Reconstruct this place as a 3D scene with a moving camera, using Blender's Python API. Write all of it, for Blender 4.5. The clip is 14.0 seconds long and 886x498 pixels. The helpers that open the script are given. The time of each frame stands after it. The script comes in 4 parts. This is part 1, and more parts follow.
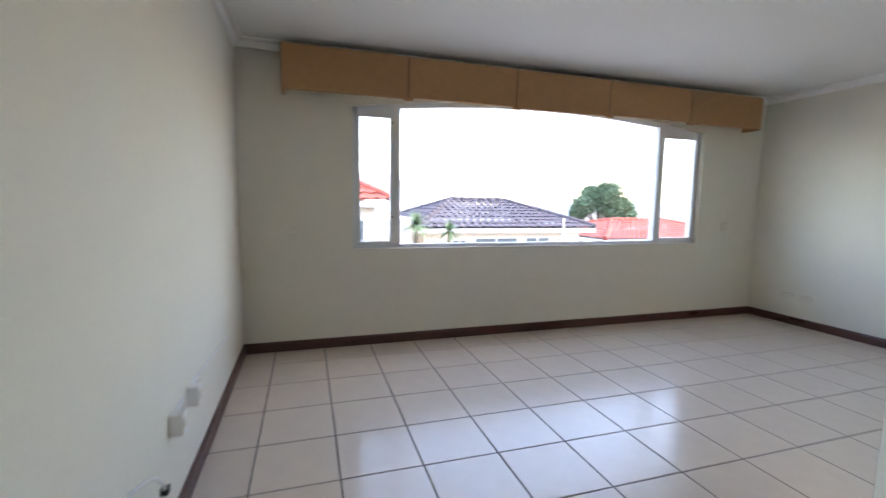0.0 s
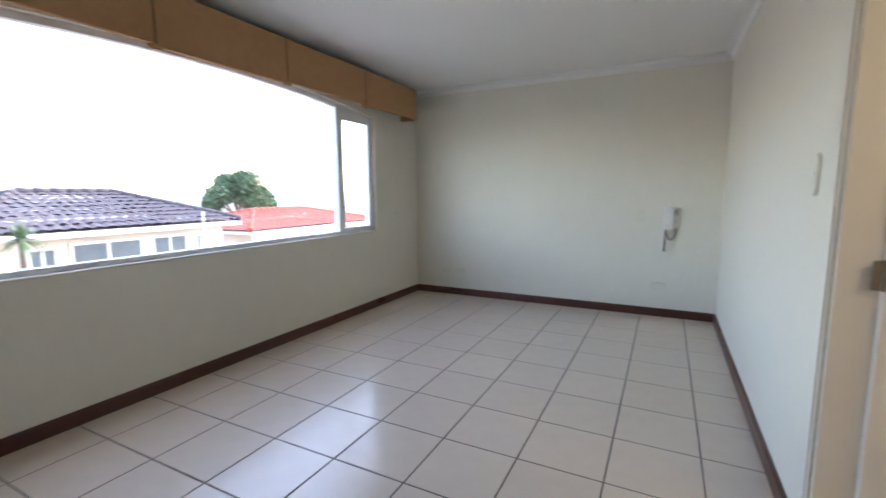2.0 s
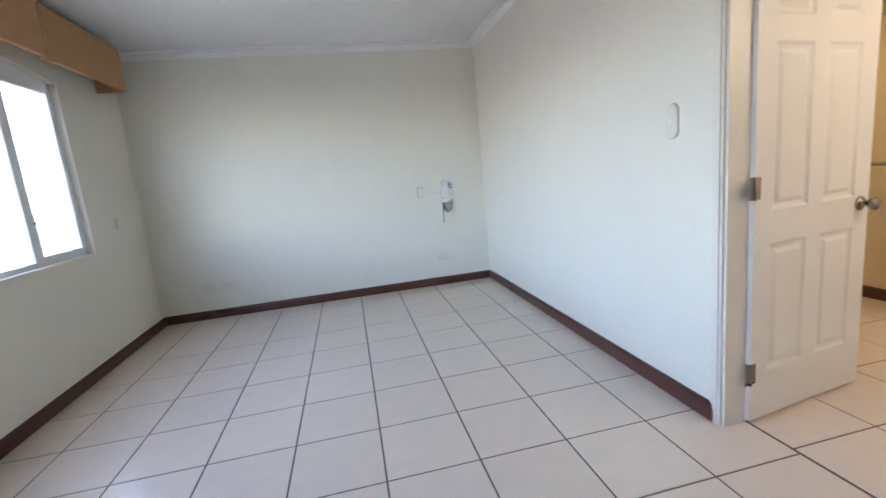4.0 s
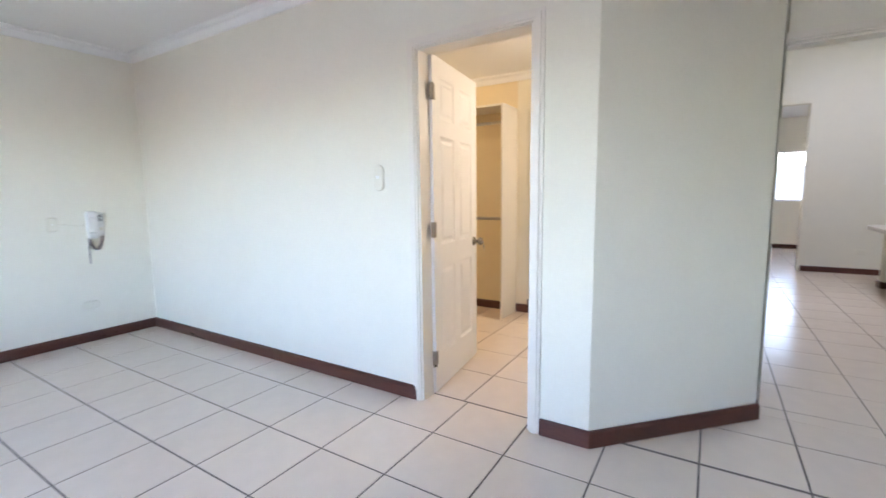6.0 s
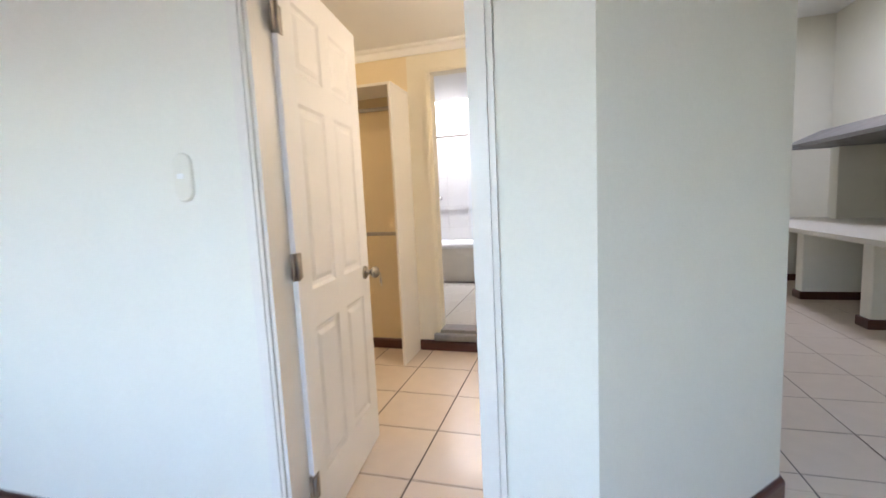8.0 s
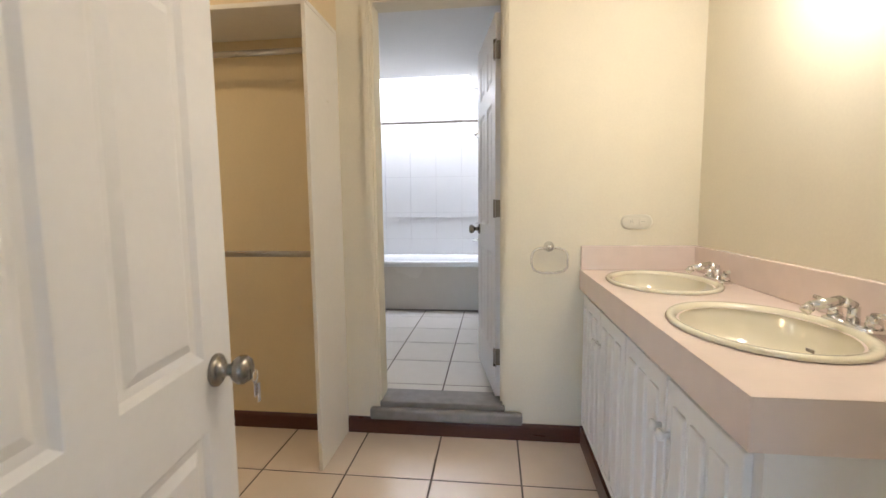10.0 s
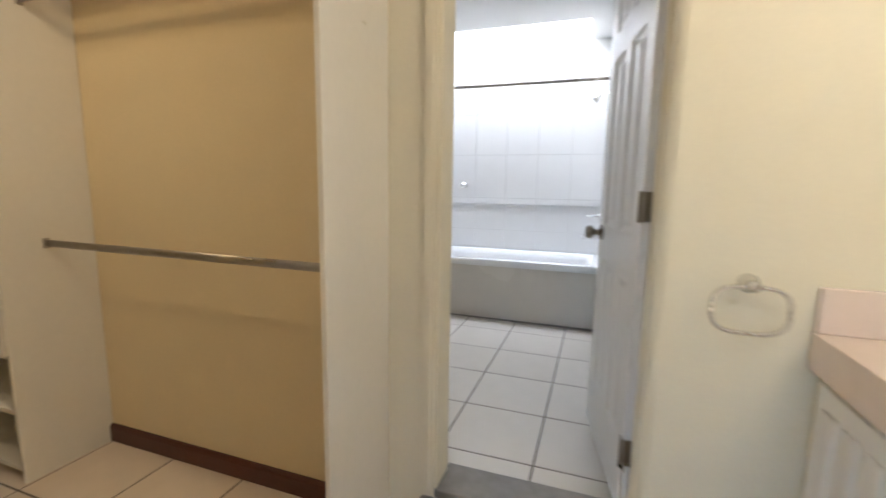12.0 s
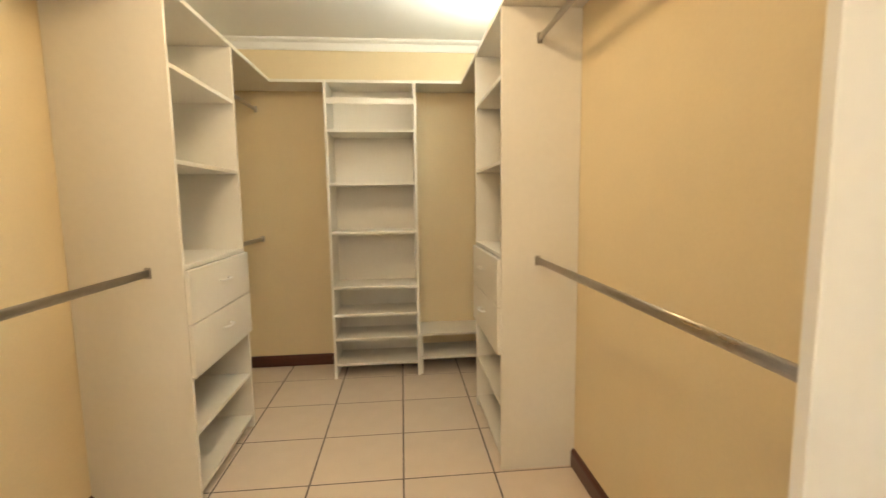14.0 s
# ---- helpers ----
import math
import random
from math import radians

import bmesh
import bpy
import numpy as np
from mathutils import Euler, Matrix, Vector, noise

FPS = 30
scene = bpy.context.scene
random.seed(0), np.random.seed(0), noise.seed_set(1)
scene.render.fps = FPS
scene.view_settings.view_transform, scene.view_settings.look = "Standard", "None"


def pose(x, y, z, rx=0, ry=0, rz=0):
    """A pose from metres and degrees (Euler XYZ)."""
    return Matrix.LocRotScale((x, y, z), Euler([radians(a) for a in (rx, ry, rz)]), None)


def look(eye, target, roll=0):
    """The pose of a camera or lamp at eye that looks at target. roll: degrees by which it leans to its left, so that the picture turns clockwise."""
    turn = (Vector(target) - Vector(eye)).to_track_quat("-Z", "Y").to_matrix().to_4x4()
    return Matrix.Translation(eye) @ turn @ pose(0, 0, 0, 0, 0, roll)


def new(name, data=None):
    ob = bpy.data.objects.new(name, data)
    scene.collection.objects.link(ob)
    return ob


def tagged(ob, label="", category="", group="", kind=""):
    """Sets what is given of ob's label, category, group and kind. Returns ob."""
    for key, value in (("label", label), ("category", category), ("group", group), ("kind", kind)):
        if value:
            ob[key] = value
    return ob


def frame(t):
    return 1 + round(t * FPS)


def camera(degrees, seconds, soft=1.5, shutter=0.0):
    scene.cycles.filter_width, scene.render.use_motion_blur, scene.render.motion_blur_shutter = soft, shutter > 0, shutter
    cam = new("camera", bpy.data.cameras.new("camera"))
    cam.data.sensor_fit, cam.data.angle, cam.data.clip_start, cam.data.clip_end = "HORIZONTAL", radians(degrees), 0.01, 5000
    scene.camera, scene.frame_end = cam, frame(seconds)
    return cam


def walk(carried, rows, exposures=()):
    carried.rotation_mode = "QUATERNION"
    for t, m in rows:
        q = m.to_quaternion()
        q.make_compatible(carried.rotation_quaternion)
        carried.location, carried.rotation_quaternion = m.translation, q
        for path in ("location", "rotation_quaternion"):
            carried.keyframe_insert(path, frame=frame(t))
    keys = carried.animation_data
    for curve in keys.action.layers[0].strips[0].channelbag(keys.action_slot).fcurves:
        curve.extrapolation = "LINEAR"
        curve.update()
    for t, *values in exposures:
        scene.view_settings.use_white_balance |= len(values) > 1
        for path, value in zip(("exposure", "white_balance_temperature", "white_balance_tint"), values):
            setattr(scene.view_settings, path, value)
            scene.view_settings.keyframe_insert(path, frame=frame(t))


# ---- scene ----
cam = camera(91.0, 14.0, shutter=0.4)
PATH = [
    (0, (-2.133, -0.753, 1.296), (-1.536, 1.144, 1.08), 0.9),
    (0.5, (-2.086, -0.489, 1.295), (-1.119, 1.246, 1.063), -1.0),
    (1, (-2.035, -0.208, 1.285), (-0.823, 1.36, 1.011), 0.5),
    (1.5, (-1.924, -0.013, 1.293), (-0.438, 1.299, 1.025), -2.2),
    (2, (-1.92, 0.216, 1.288), (-0.153, 1.118, 1.031), -0.4),
    (2.2, (-1.894, 0.266, 1.299), (-0.06, 1.002, 0.991), -1.0),
    (4.3, (-1.62, 1.33, 1.209), (0.265, 0.731, 0.914), -3.6),
    (4.5, (-1.62, 1.389, 1.209), (0.217, 0.64, 0.95), -1.9),
    (5, (-1.662, 1.546, 1.241), (-0.045, 0.389, 1.022), -2.6),
    (5.5, (-1.685, 1.676, 1.248), (-0.284, 0.266, 1.025), -1.3),
    (6, (-1.586, 1.8, 1.234), (-0.545, 0.11, 0.991), -0.7),
    (6.5, (-1.485, 1.796, 1.22), (-0.62, 0.021, 0.903), -2.5),
    (7, (-1.371, 1.565, 1.226), (-0.551, -0.245, 0.997), -3.4),
    (7.5, (-1.21, 1.233, 1.223), (-0.449, -0.6, 0.976), -2.3),
    (8, (-1.06, 0.88, 1.229), (-0.509, -1.031, 1.011), -2.7),
    (8.5, (-0.866, 0.467, 1.224), (-0.383, -1.469, 1.095), -2.5),
    (9, (-0.69, 0.14, 1.22), (-0.272, -1.81, 1.055), -1.2),
    (9.2, (-0.655, 0.034, 1.22), (-0.402, -1.945, 1.055), -1.2),
    (11.5, (-0.64, -0.83, 1.234), (-0.395, -2.797, 0.964), 0.1),
    (12, (-0.53, -1.138, 1.258), (0.127, -3.005, 0.971), 0.9),
    (12.5, (-0.434, -1.357, 1.286), (0.636, -3.018, 0.978), -0.6),
    (13, (-0.382, -1.47, 1.313), (1.224, -2.616, 1.062), -0.5),
    (13.5, (-0.349, -1.589, 1.308), (1.549, -2.174, 1.072), -0.6),
    (14, (-0.253, -1.688, 1.268), (1.726, -1.872, 1.047), -0.8),
]
EXPOSURES = [(0.0, 3.75, 7050, 18), (2.0, 3.7, 7050, 18), (4.5, 4.25, 6550, 19), (6.0, 4.45, 6650, 19), (8.0, 4.3, 6500, 18), (9.0, 3.85, 6250, 16),
             (11.5, 3.88, 5900, 12), (12.5, 3.8, 6250, 11), (13.2, 4.35, 6450, 11), (14.0, 4.6, 6600, 11)]
walk(cam, [(t, look(eye, target, roll)) for t, eye, target, roll in PATH], EXPOSURES)

# ---- world, sun, lamps ----
world = bpy.data.worlds.new("world")
scene.world = world
world.use_nodes = True
wn = world.node_tree.nodes
sky = wn.new("ShaderNodeTexSky")
sky.sky_type, sky.sun_disc = "NISHITA", False
sky.sun_elevation, sky.sun_rotation = radians(48), radians(110)
sky.air_density, sky.dust_density, sky.ozone_density = 1.0, 1.5, 1.0
wn["Background"].inputs[1].default_value = 0.15
world.node_tree.links.new(sky.outputs[0], wn["Background"].inputs[0])
sun = new("sun", bpy.data.lights.new("sun", "SUN"))
sun.data.energy, sun.data.angle, sun.data.color = 0.22, radians(15), (1.0, 0.97, 0.92)
sun.matrix_world = look((0, 0, 20), (-16.4, 6, 0.5))


def area(name, m, sx, sy, power, color=(1, 1, 1)):
    ob = new(name, bpy.data.lights.new(name, "AREA"))
    ob.data.shape, ob.data.size, ob.data.size_y = "RECTANGLE", sx, sy
    ob.data.energy, ob.data.color = power, color
    ob.matrix_world = m
    return ob


# Fill over the assumed hall ceiling opening, to lift the dark hall.
area("hall_opening_fill", look((-3.2, -4.6, 3.68), (-3.2, -4.6, 0)), 0.85, 1.15, 1.6, (0.97, 0.98, 1.0))
area("bath_skylight_daylight", look((0.1, -5.09, 3.0), (0.1, -5.09, 0)), 1.5, 0.45, 3.5, (0.95, 0.97, 1.0))

# ---- materials ----


def mat(name, color, rough=0.6, metal=0.0, scale=20.0, amount=0.06, bump=0.05, fine=0.0, spec=0.5, stretch=(1, 1, 1),
        perobj=0.0, coat=0.0):
    """A painted or natural surface: two scales of colour change, relief and uneven gloss."""
    m = bpy.data.materials.new(name)
    m.use_nodes = True
    n, l = m.node_tree.nodes, m.node_tree.links
    b = n["Principled BSDF"]
    b.inputs["Metallic"].default_value = metal
    b.inputs["Specular IOR Level"].default_value = spec
    b.inputs["Coat Weight"].default_value = coat
    tc = n.new("ShaderNodeTexCoord")
    mp = n.new("ShaderNodeMapping")
    mp.inputs["Scale"].default_value = stretch
    l.new(tc.outputs["Object"], mp.inputs[0])
    n1 = n.new("ShaderNodeTexNoise")
    n1.inputs["Scale"].default_value, n1.inputs["Detail"].default_value = scale, 6
    n2 = n.new("ShaderNodeTexNoise")
    n2.inputs["Scale"].default_value, n2.inputs["Detail"].default_value = scale / 14, 4
    l.new(mp.outputs[0], n1.inputs[0])
    l.new(mp.outputs[0], n2.inputs[0])
    add = n.new("ShaderNodeMath")
    add.operation = "ADD"
    l.new(n1.outputs[0], add.inputs[0])
    l.new(n2.outputs[0], add.inputs[1])
    src = add.outputs[0]
    if perobj:
        oi = n.new("ShaderNodeObjectInfo")
        mul = n.new("ShaderNodeMath")
        mul.operation, mul.inputs[1].default_value = "MULTIPLY_ADD", perobj
        l.new(oi.outputs["Random"], mul.inputs[0])
        l.new(src, mul.inputs[2])
        src = mul.outputs[0]
    rm = n.new("ShaderNodeMapRange")
    rm.inputs[1].default_value, rm.inputs[2].default_value = 0.6, 1.4 + perobj
    rm.inputs[3].default_value, rm.inputs[4].default_value = 1 - amount, 1 + amount
    l.new(src, rm.inputs[0])
    mx = n.new("ShaderNodeVectorMath")
    mx.operation = "SCALE"
    mx.inputs[0].default_value = color
    l.new(rm.outputs[0], mx.inputs["Scale"])
    l.new(mx.outputs[0], b.inputs["Base Color"])
    rr = n.new("ShaderNodeMapRange")
    rr.inputs[1].default_value, rr.inputs[2].default_value = 0.3, 0.7
    rr.inputs[3].default_value, rr.inputs[4].default_value = rough * 0.85, min(1, rough * 1.15)
    l.new(n2.outputs[0], rr.inputs[0])
    l.new(rr.outputs[0], b.inputs["Roughness"])
    if bump:
        bp = n.new("ShaderNodeBump")
        bp.inputs["Strength"].default_value, bp.inputs["Distance"].default_value = bump, 0.004
        l.new(n1.outputs[0], bp.inputs["Height"])
        l.new(bp.outputs[0], b.inputs["Normal"])
    return m


M_WALL = mat("cream_wall_paint", (0.76, 0.725, 0.615), 0.75, scale=90, amount=0.025, bump=0.12, spec=0.3)
M_CEIL = mat("white_ceiling_paint", (0.80, 0.79, 0.76), 0.8, scale=70, amount=0.02, bump=0.08, spec=0.3)
# Closet copy of the cream paint, with the lamp's warm light mixed into its colour.
M_CLOSETWALL = mat("lamp_tinted_closet_paint", (0.74, 0.615, 0.40), 0.7, scale=90, amount=0.03, bump=0.1, spec=0.3)
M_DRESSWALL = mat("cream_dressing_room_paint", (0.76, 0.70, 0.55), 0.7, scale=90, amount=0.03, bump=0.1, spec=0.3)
M_TRIM = mat("white_gloss_trim", (0.74, 0.69, 0.60), 0.35, scale=60, amount=0.02, bump=0.03)
M_DOOR = mat("white_door_paint", (0.78, 0.765, 0.74), 0.38, scale=50, amount=0.025, bump=0.05)
M_BASE = mat("dark_stained_wood", (0.075, 0.022, 0.014), 0.32, scale=30, amount=0.35, bump=0.08, stretch=(1, 1, 6))
M_TILE = mat("beige_ceramic_tile", (0.71, 0.60, 0.49), 0.22, scale=9, amount=0.07, bump=0.03, perobj=0.35)
M_GROUT = mat("brown_grout", (0.14, 0.112, 0.098), 0.85, scale=60, amount=0.2, bump=0.3)
M_WTILE = mat("white_wall_tile", (0.74, 0.735, 0.72), 0.18, scale=8, amount=0.025, bump=0.02, perobj=0.2)
M_WGROUT = mat("pale_grout", (0.55, 0.53, 0.5), 0.8, scale=60, amount=0.1, bump=0.2)
M_BTILE = mat("pale_floor_tile", (0.66, 0.62, 0.55), 0.25, scale=9, amount=0.05, bump=0.03, perobj=0.3)
M_MELA = mat("white_melamine", (0.78, 0.74, 0.66), 0.42, scale=40, amount=0.025, bump=0.02)
M_CHROME = mat("chrome", (0.75, 0.74, 0.72), 0.14, 1.0, scale=30, amount=0.05, bump=0.01)
M_STEEL = mat("brushed_steel", (0.45, 0.41, 0.36), 0.32, 1.0, scale=40, amount=0.12, bump=0.03, stretch=(1, 8, 8))
M_KNOB = mat("antique_nickel", (0.30, 0.27, 0.23), 0.28, 1.0, scale=30, amount=0.1, bump=0.02)
M_FABRIC = mat("tan_valance_fabric", (0.45, 0.255, 0.125), 0.9, scale=260, amount=0.13, bump=0.35, spec=0.2)
M_FABEDGE = mat("brown_piping", (0.16, 0.075, 0.035), 0.9, scale=120, amount=0.1, bump=0.2)
M_ALU = mat("white_aluminium_frame", (0.74, 0.75, 0.76), 0.4, scale=40, amount=0.03, bump=0.02)
M_PLASTIC = mat("white_plastic", (0.80, 0.79, 0.75), 0.35, scale=40, amount=0.02, bump=0.01)
M_IVORY = mat("ivory_plastic", (0.72, 0.68, 0.56), 0.4, scale=40, amount=0.03, bump=0.01)
M_CORD = mat("grey_cord", (0.30, 0.26, 0.25), 0.6, scale=40, amount=0.1, bump=0.02)
M_DARK = mat("dark_slot", (0.03, 0.028, 0.026), 0.6, scale=40, amount=0.1, bump=0.02)
M_STONE = mat("grey_stone_threshold", (0.23, 0.215, 0.20), 0.55, scale=22, amount=0.22, bump=0.2)
M_COUNTER = mat("peach_cultured_marble", (0.76, 0.635, 0.56), 0.22, scale=14, amount=0.05, bump=0.01)
M_BASIN = mat("cream_porcelain", (0.78, 0.73, 0.56), 0.1, scale=10, amount=0.015, bump=0.0, coat=0.4)
M_TUB = mat("white_acrylic", (0.82, 0.82, 0.81), 0.15, scale=10, amount=0.01, bump=0.0, coat=0.3)
M_HOOD = mat("grey_hood_laminate", (0.13, 0.125, 0.12), 0.5, scale=40, amount=0.1, bump=0.04)
M_DESK = mat("pale_desk_laminate", (0.62, 0.58, 0.5), 0.4, scale=30, amount=0.05, bump=0.02)
M_STUCCO = mat("cream_stucco", (0.50, 0.44, 0.38), 0.9, scale=12, amount=0.08, bump=0.4)
M_STUCCOW = mat("white_stucco", (0.58, 0.57, 0.55), 0.9, scale=12, amount=0.06, bump=0.4)
M_ROOFG = mat("grey_clay_roof", (0.05, 0.043, 0.052), 0.8, scale=5, amount=0.3, bump=0.3, perobj=0.5)
M_ROOFR = mat("red_clay_roof", (0.30, 0.066, 0.042), 0.8, scale=5, amount=0.22, bump=0.3, perobj=0.4)
M_ROOFM = mat("grey_metal_roof", (0.45, 0.46, 0.47), 0.5, scale=6, amount=0.1, bump=0.1)
M_GLASSD = mat("dark_window_glass", (0.10, 0.12, 0.13), 0.08, scale=3, amount=0.2, bump=0.0)
M_CURTAIN = mat("pale_curtain", (0.45, 0.46, 0.44), 0.9, scale=40, amount=0.1, bump=0.2)
M_LEAF = mat("tree_leaves", (0.085, 0.14, 0.075), 0.7, scale=4, amount=0.35, bump=0.1)
M_PALM = mat("palm_leaves", (0.10, 0.16, 0.075), 0.7, scale=6, amount=0.3, bump=0.1)
M_BARK = mat("grey_bark", (0.14, 0.11, 0.085), 0.9, scale=14, amount=0.3, bump=0.5)
M_GROUND = mat("pale_paving_ground", (0.20, 0.19, 0.17), 0.95, scale=3, amount=0.2, bump=0.3)


def glass(name):
    m = bpy.data.materials.new(name)
    m.use_nodes = True
    b = m.node_tree.nodes["Principled BSDF"]
    b.inputs["Transmission Weight"].default_value, b.inputs["Roughness"].default_value = 1.0, 0.0
    b.inputs["IOR"].default_value, b.inputs["Base Color"].default_value = 1.05, (0.98, 0.99, 0.99, 1)
    return m


def glow(name, color, strength):
    m = bpy.data.materials.new(name)
    m.use_nodes = True
    b = m.node_tree.nodes["Principled BSDF"]
    b.inputs["Base Color"].default_value = (0.8, 0.8, 0.78, 1)
    b.inputs["Emission Color"].default_value, b.inputs["Emission Strength"].default_value = (*color, 1), strength
    return m


M_GLASS = glass("window_glass")
# Glow of the added tube on the closet shelf.
M_TUBE = glow("fill_tube_glow", (0.92, 1.0, 0.95), 1.0)
M_LAMP = glow("lit_lamp_glass", (1.0, 0.82, 0.55), 0.6)

# ---- mesh tools ----


def box(bm, x0, x1, y0, y1, z0, z1, bevel=0.0, m=None):
    co = [(x, y, z) for z in (z0, z1) for y in (y0, y1) for x in (x0, x1)]
    v = [bm.verts.new(c) for c in co]
    fs = [bm.faces.new([v[i] for i in q]) for q in
          ((0, 2, 3, 1), (4, 5, 7, 6), (0, 1, 5, 4), (2, 6, 7, 3), (0, 4, 6, 2), (1, 3, 7, 5))]
    if bevel:
        es = list({e for f in fs for e in f.edges})
        r = bmesh.ops.bevel(bm, geom=es, offset=bevel, segments=2, affect="EDGES", profile=0.5)
        v = list({q for f in r["faces"] for q in f.verts} | {q for q in v if q.is_valid})
    if m is not None:
        bmesh.ops.transform(bm, matrix=m, verts=[q for q in v if q.is_valid])
    return bm


def boxes(*rows, bevel=0.0):
    bm = bmesh.new()
    for r in rows:
        box(bm, *r, bevel=bevel)
    return bm


def cyl(bm, a, b, r0, r1=None, seg=16):
    """A capped round bar from a to b."""
    a, b = Vector(a), Vector(b)
    r1 = r0 if r1 is None else r1
    q = (b - a).to_track_quat("Z", "Y").to_matrix()
    ring = []
    for p, r in ((a, r0), (b, r1)):
        ring.append([bm.verts.new(p + q @ Vector((r * math.cos(k * 2 * math.pi / seg), r * math.sin(k * 2 * math.pi / seg), 0)))
                     for k in range(seg)])
    for k in range(seg):
        f = bm.faces.new((ring[0][k], ring[0][(k + 1) % seg], ring[1][(k + 1) % seg], ring[1][k]))
        f.smooth = True
    bm.faces.new(ring[0][::-1])
    bm.faces.new(ring[1])
    return bm


def lathe(bm, profile, m, seg=24, sx=1.0, sy=1.0):
    """A turned body about z from (radius, height) pairs, then moved by m."""
    rings = []
    for r, h in profile:
        rings.append([bm.verts.new(m @ Vector((sx * r * math.cos(k * 2 * math.pi / seg), sy * r * math.sin(k * 2 * math.pi / seg), h)))
                      for k in range(seg)])
    for a, b in zip(rings, rings[1:]):
        for k in range(seg):
            f = bm.faces.new((a[k], a[(k + 1) % seg], b[(k + 1) % seg], b[k]))
            f.smooth = True
    return bm


def tube(bm, pts, r, seg=10):
    for a, b in zip(pts, pts[1:]):
        cyl(bm, a, b, r, seg=seg)
    return bm


def prism(bm, poly, z0, z1):
    """An upright body over a plan polygon."""
    lo = [bm.verts.new((x, y, z0)) for x, y in poly]
    hi = [bm.verts.new((x, y, z1)) for x, y in poly]
    n = len(poly)
    bm.faces.new(lo[::-1])
    bm.faces.new(hi)
    for k in range(n):
        bm.faces.new((lo[k], lo[(k + 1) % n], hi[(k + 1) % n], hi[k]))
    return bm


def mesh(name, bm, material):
    bmesh.ops.recalc_face_normals(bm, faces=bm.faces)
    me = bpy.data.meshes.new(name)
    bm.to_mesh(me)
    bm.free()
    me.materials.append(material)
    return me


def part(name, bm, material, parent, label=""):
    ob = new(name, mesh(name, bm, material))
    ob.parent = parent
    if label:
        ob["label"] = label
    return ob


def struct(name, bm, material, label, category):
    return tagged(new(name, mesh(name, bm, material)), label, category, kind="structure")


def thing(name, label, category, group="", at=None, kind=""):
    ob = new(name)
    ob.empty_display_size = 0.1
    if at is not None:
        ob.matrix_world = at
    return tagged(ob, label, category, group, kind)


# ---- plan ----
XW, XE, YN, YS = -2.65, 3.01, 3.112, -0.272   # bedroom
CEIL = 2.54
TH = 0.113
S = 0.40                                       # floor tile
YI = YS - TH                                   # dressing side of the door wall
YB = -2.48                                    # wall with the bath door
XV = -1.62                                     # wall behind the vanity
XC = 3.14                                      # closet back wall
YT = YB - 0.12                                 # bath side
DX0, DX1 = -0.83, -0.15                        # dressing door opening
BX0, BX1 = -0.705, -0.035                       # bath door opening
ZB = 0.15                                      # bath floor
YBB = -5.35                                    # bath back wall
EY = -1.08                                     # bedroom entrance wall
EX0, EX1 = -2.635, -1.87
HY, HX = -6.86, -4.75                          # hall walls
HC = 3.6

# ---- structure: bedroom ----
WX0, WX1, WZ0, WZ1, WR = -1.745, 2.112, 0.864, 2.095, 0.145


def arch(x):
    u = (x - (WX0 + WX1) / 2) / ((WX1 - WX0) / 2)
    return WZ1 + WR * (1 - u * u)


bm = boxes((XW - 0.15, WX0, YN, YN + 0.15, 0, CEIL + 0.1), (WX1, XE + 0.15, YN, YN + 0.15, 0, CEIL + 0.1),
           (WX0, WX1, YN, YN + 0.15, 0, WZ0))
N_ARCH = 32
for k in range(N_ARCH):
    xa, xb = (WX0 + (WX1 - WX0) * q / N_ARCH for q in (k, k + 1))
    v = [bm.verts.new(c) for c in [(xa, YN, arch(xa)), (xb, YN, arch(xb)), (xb, YN, CEIL + 0.1), (xa, YN, CEIL + 0.1),
                                   (xa, YN + 0.15, arch(xa)), (xb, YN + 0.15, arch(xb)), (xb, YN + 0.15, CEIL + 0.1), (xa, YN + 0.15, CEIL + 0.1)]]
    for q in ((0, 1, 2, 3), (7, 6, 5, 4), (0, 4, 5, 1), (2, 6, 7, 3)):
        bm.faces.new([v[i] for i in q])
struct("wall_north", bm, M_WALL, "cream painted bedroom wall with a wide arched window", "wall")
struct("wall_west", boxes((XW - 0.15, XW, EY, YN, 0, CEIL + 0.1)), M_WALL, "cream painted bedroom side wall", "wall")
struct("wall_east", boxes((XE, XE + 0.15, YI, YN, 0, CEIL + 0.1)), M_WALL, "cream painted wall with the intercom phone", "wall")
struct("wall_south", boxes((DX1 - 0.0, XE, YI, YS, 0, CEIL + 0.1), (DX0, DX1, YI, YS, 2.046, CEIL + 0.1)), M_WALL,
       "cream painted bedroom wall with the dressing room door", "wall")
bm = bmesh.new()
prism(bm, [(DX0, YS), (-1.132, YS), (-1.85, EY + 0.06), (-1.85, EY - 0.1), (XV, EY - 0.1), (XV, -0.99), (-1.08, YI), (DX0, YI)], 0, CEIL + 0.1)
struct("wall_pier", bm, M_WALL, "cream painted slanted wall pier between two doorways", "wall")
struct("wall_entrance", boxes((XW - 0.15, EX0, EY - 0.1, EY, 0, HC), (EX0, EX1, EY - 0.1, EY, 1.975, HC),
                              (EX1, -1.85, EY - 0.1, EY, 0, 1.975)), M_WALL, "cream painted wall around the bedroom entrance", "wall")
struct("ceiling", boxes((XW - 0.15, XE + 0.15, YI, YN + 0.15, CEIL, CEIL + 0.1), (XW - 0.15, -1.132, EY, YI, CEIL, CEIL + 0.1)), M_CEIL,
       "white painted bedroom ceiling", "ceiling")


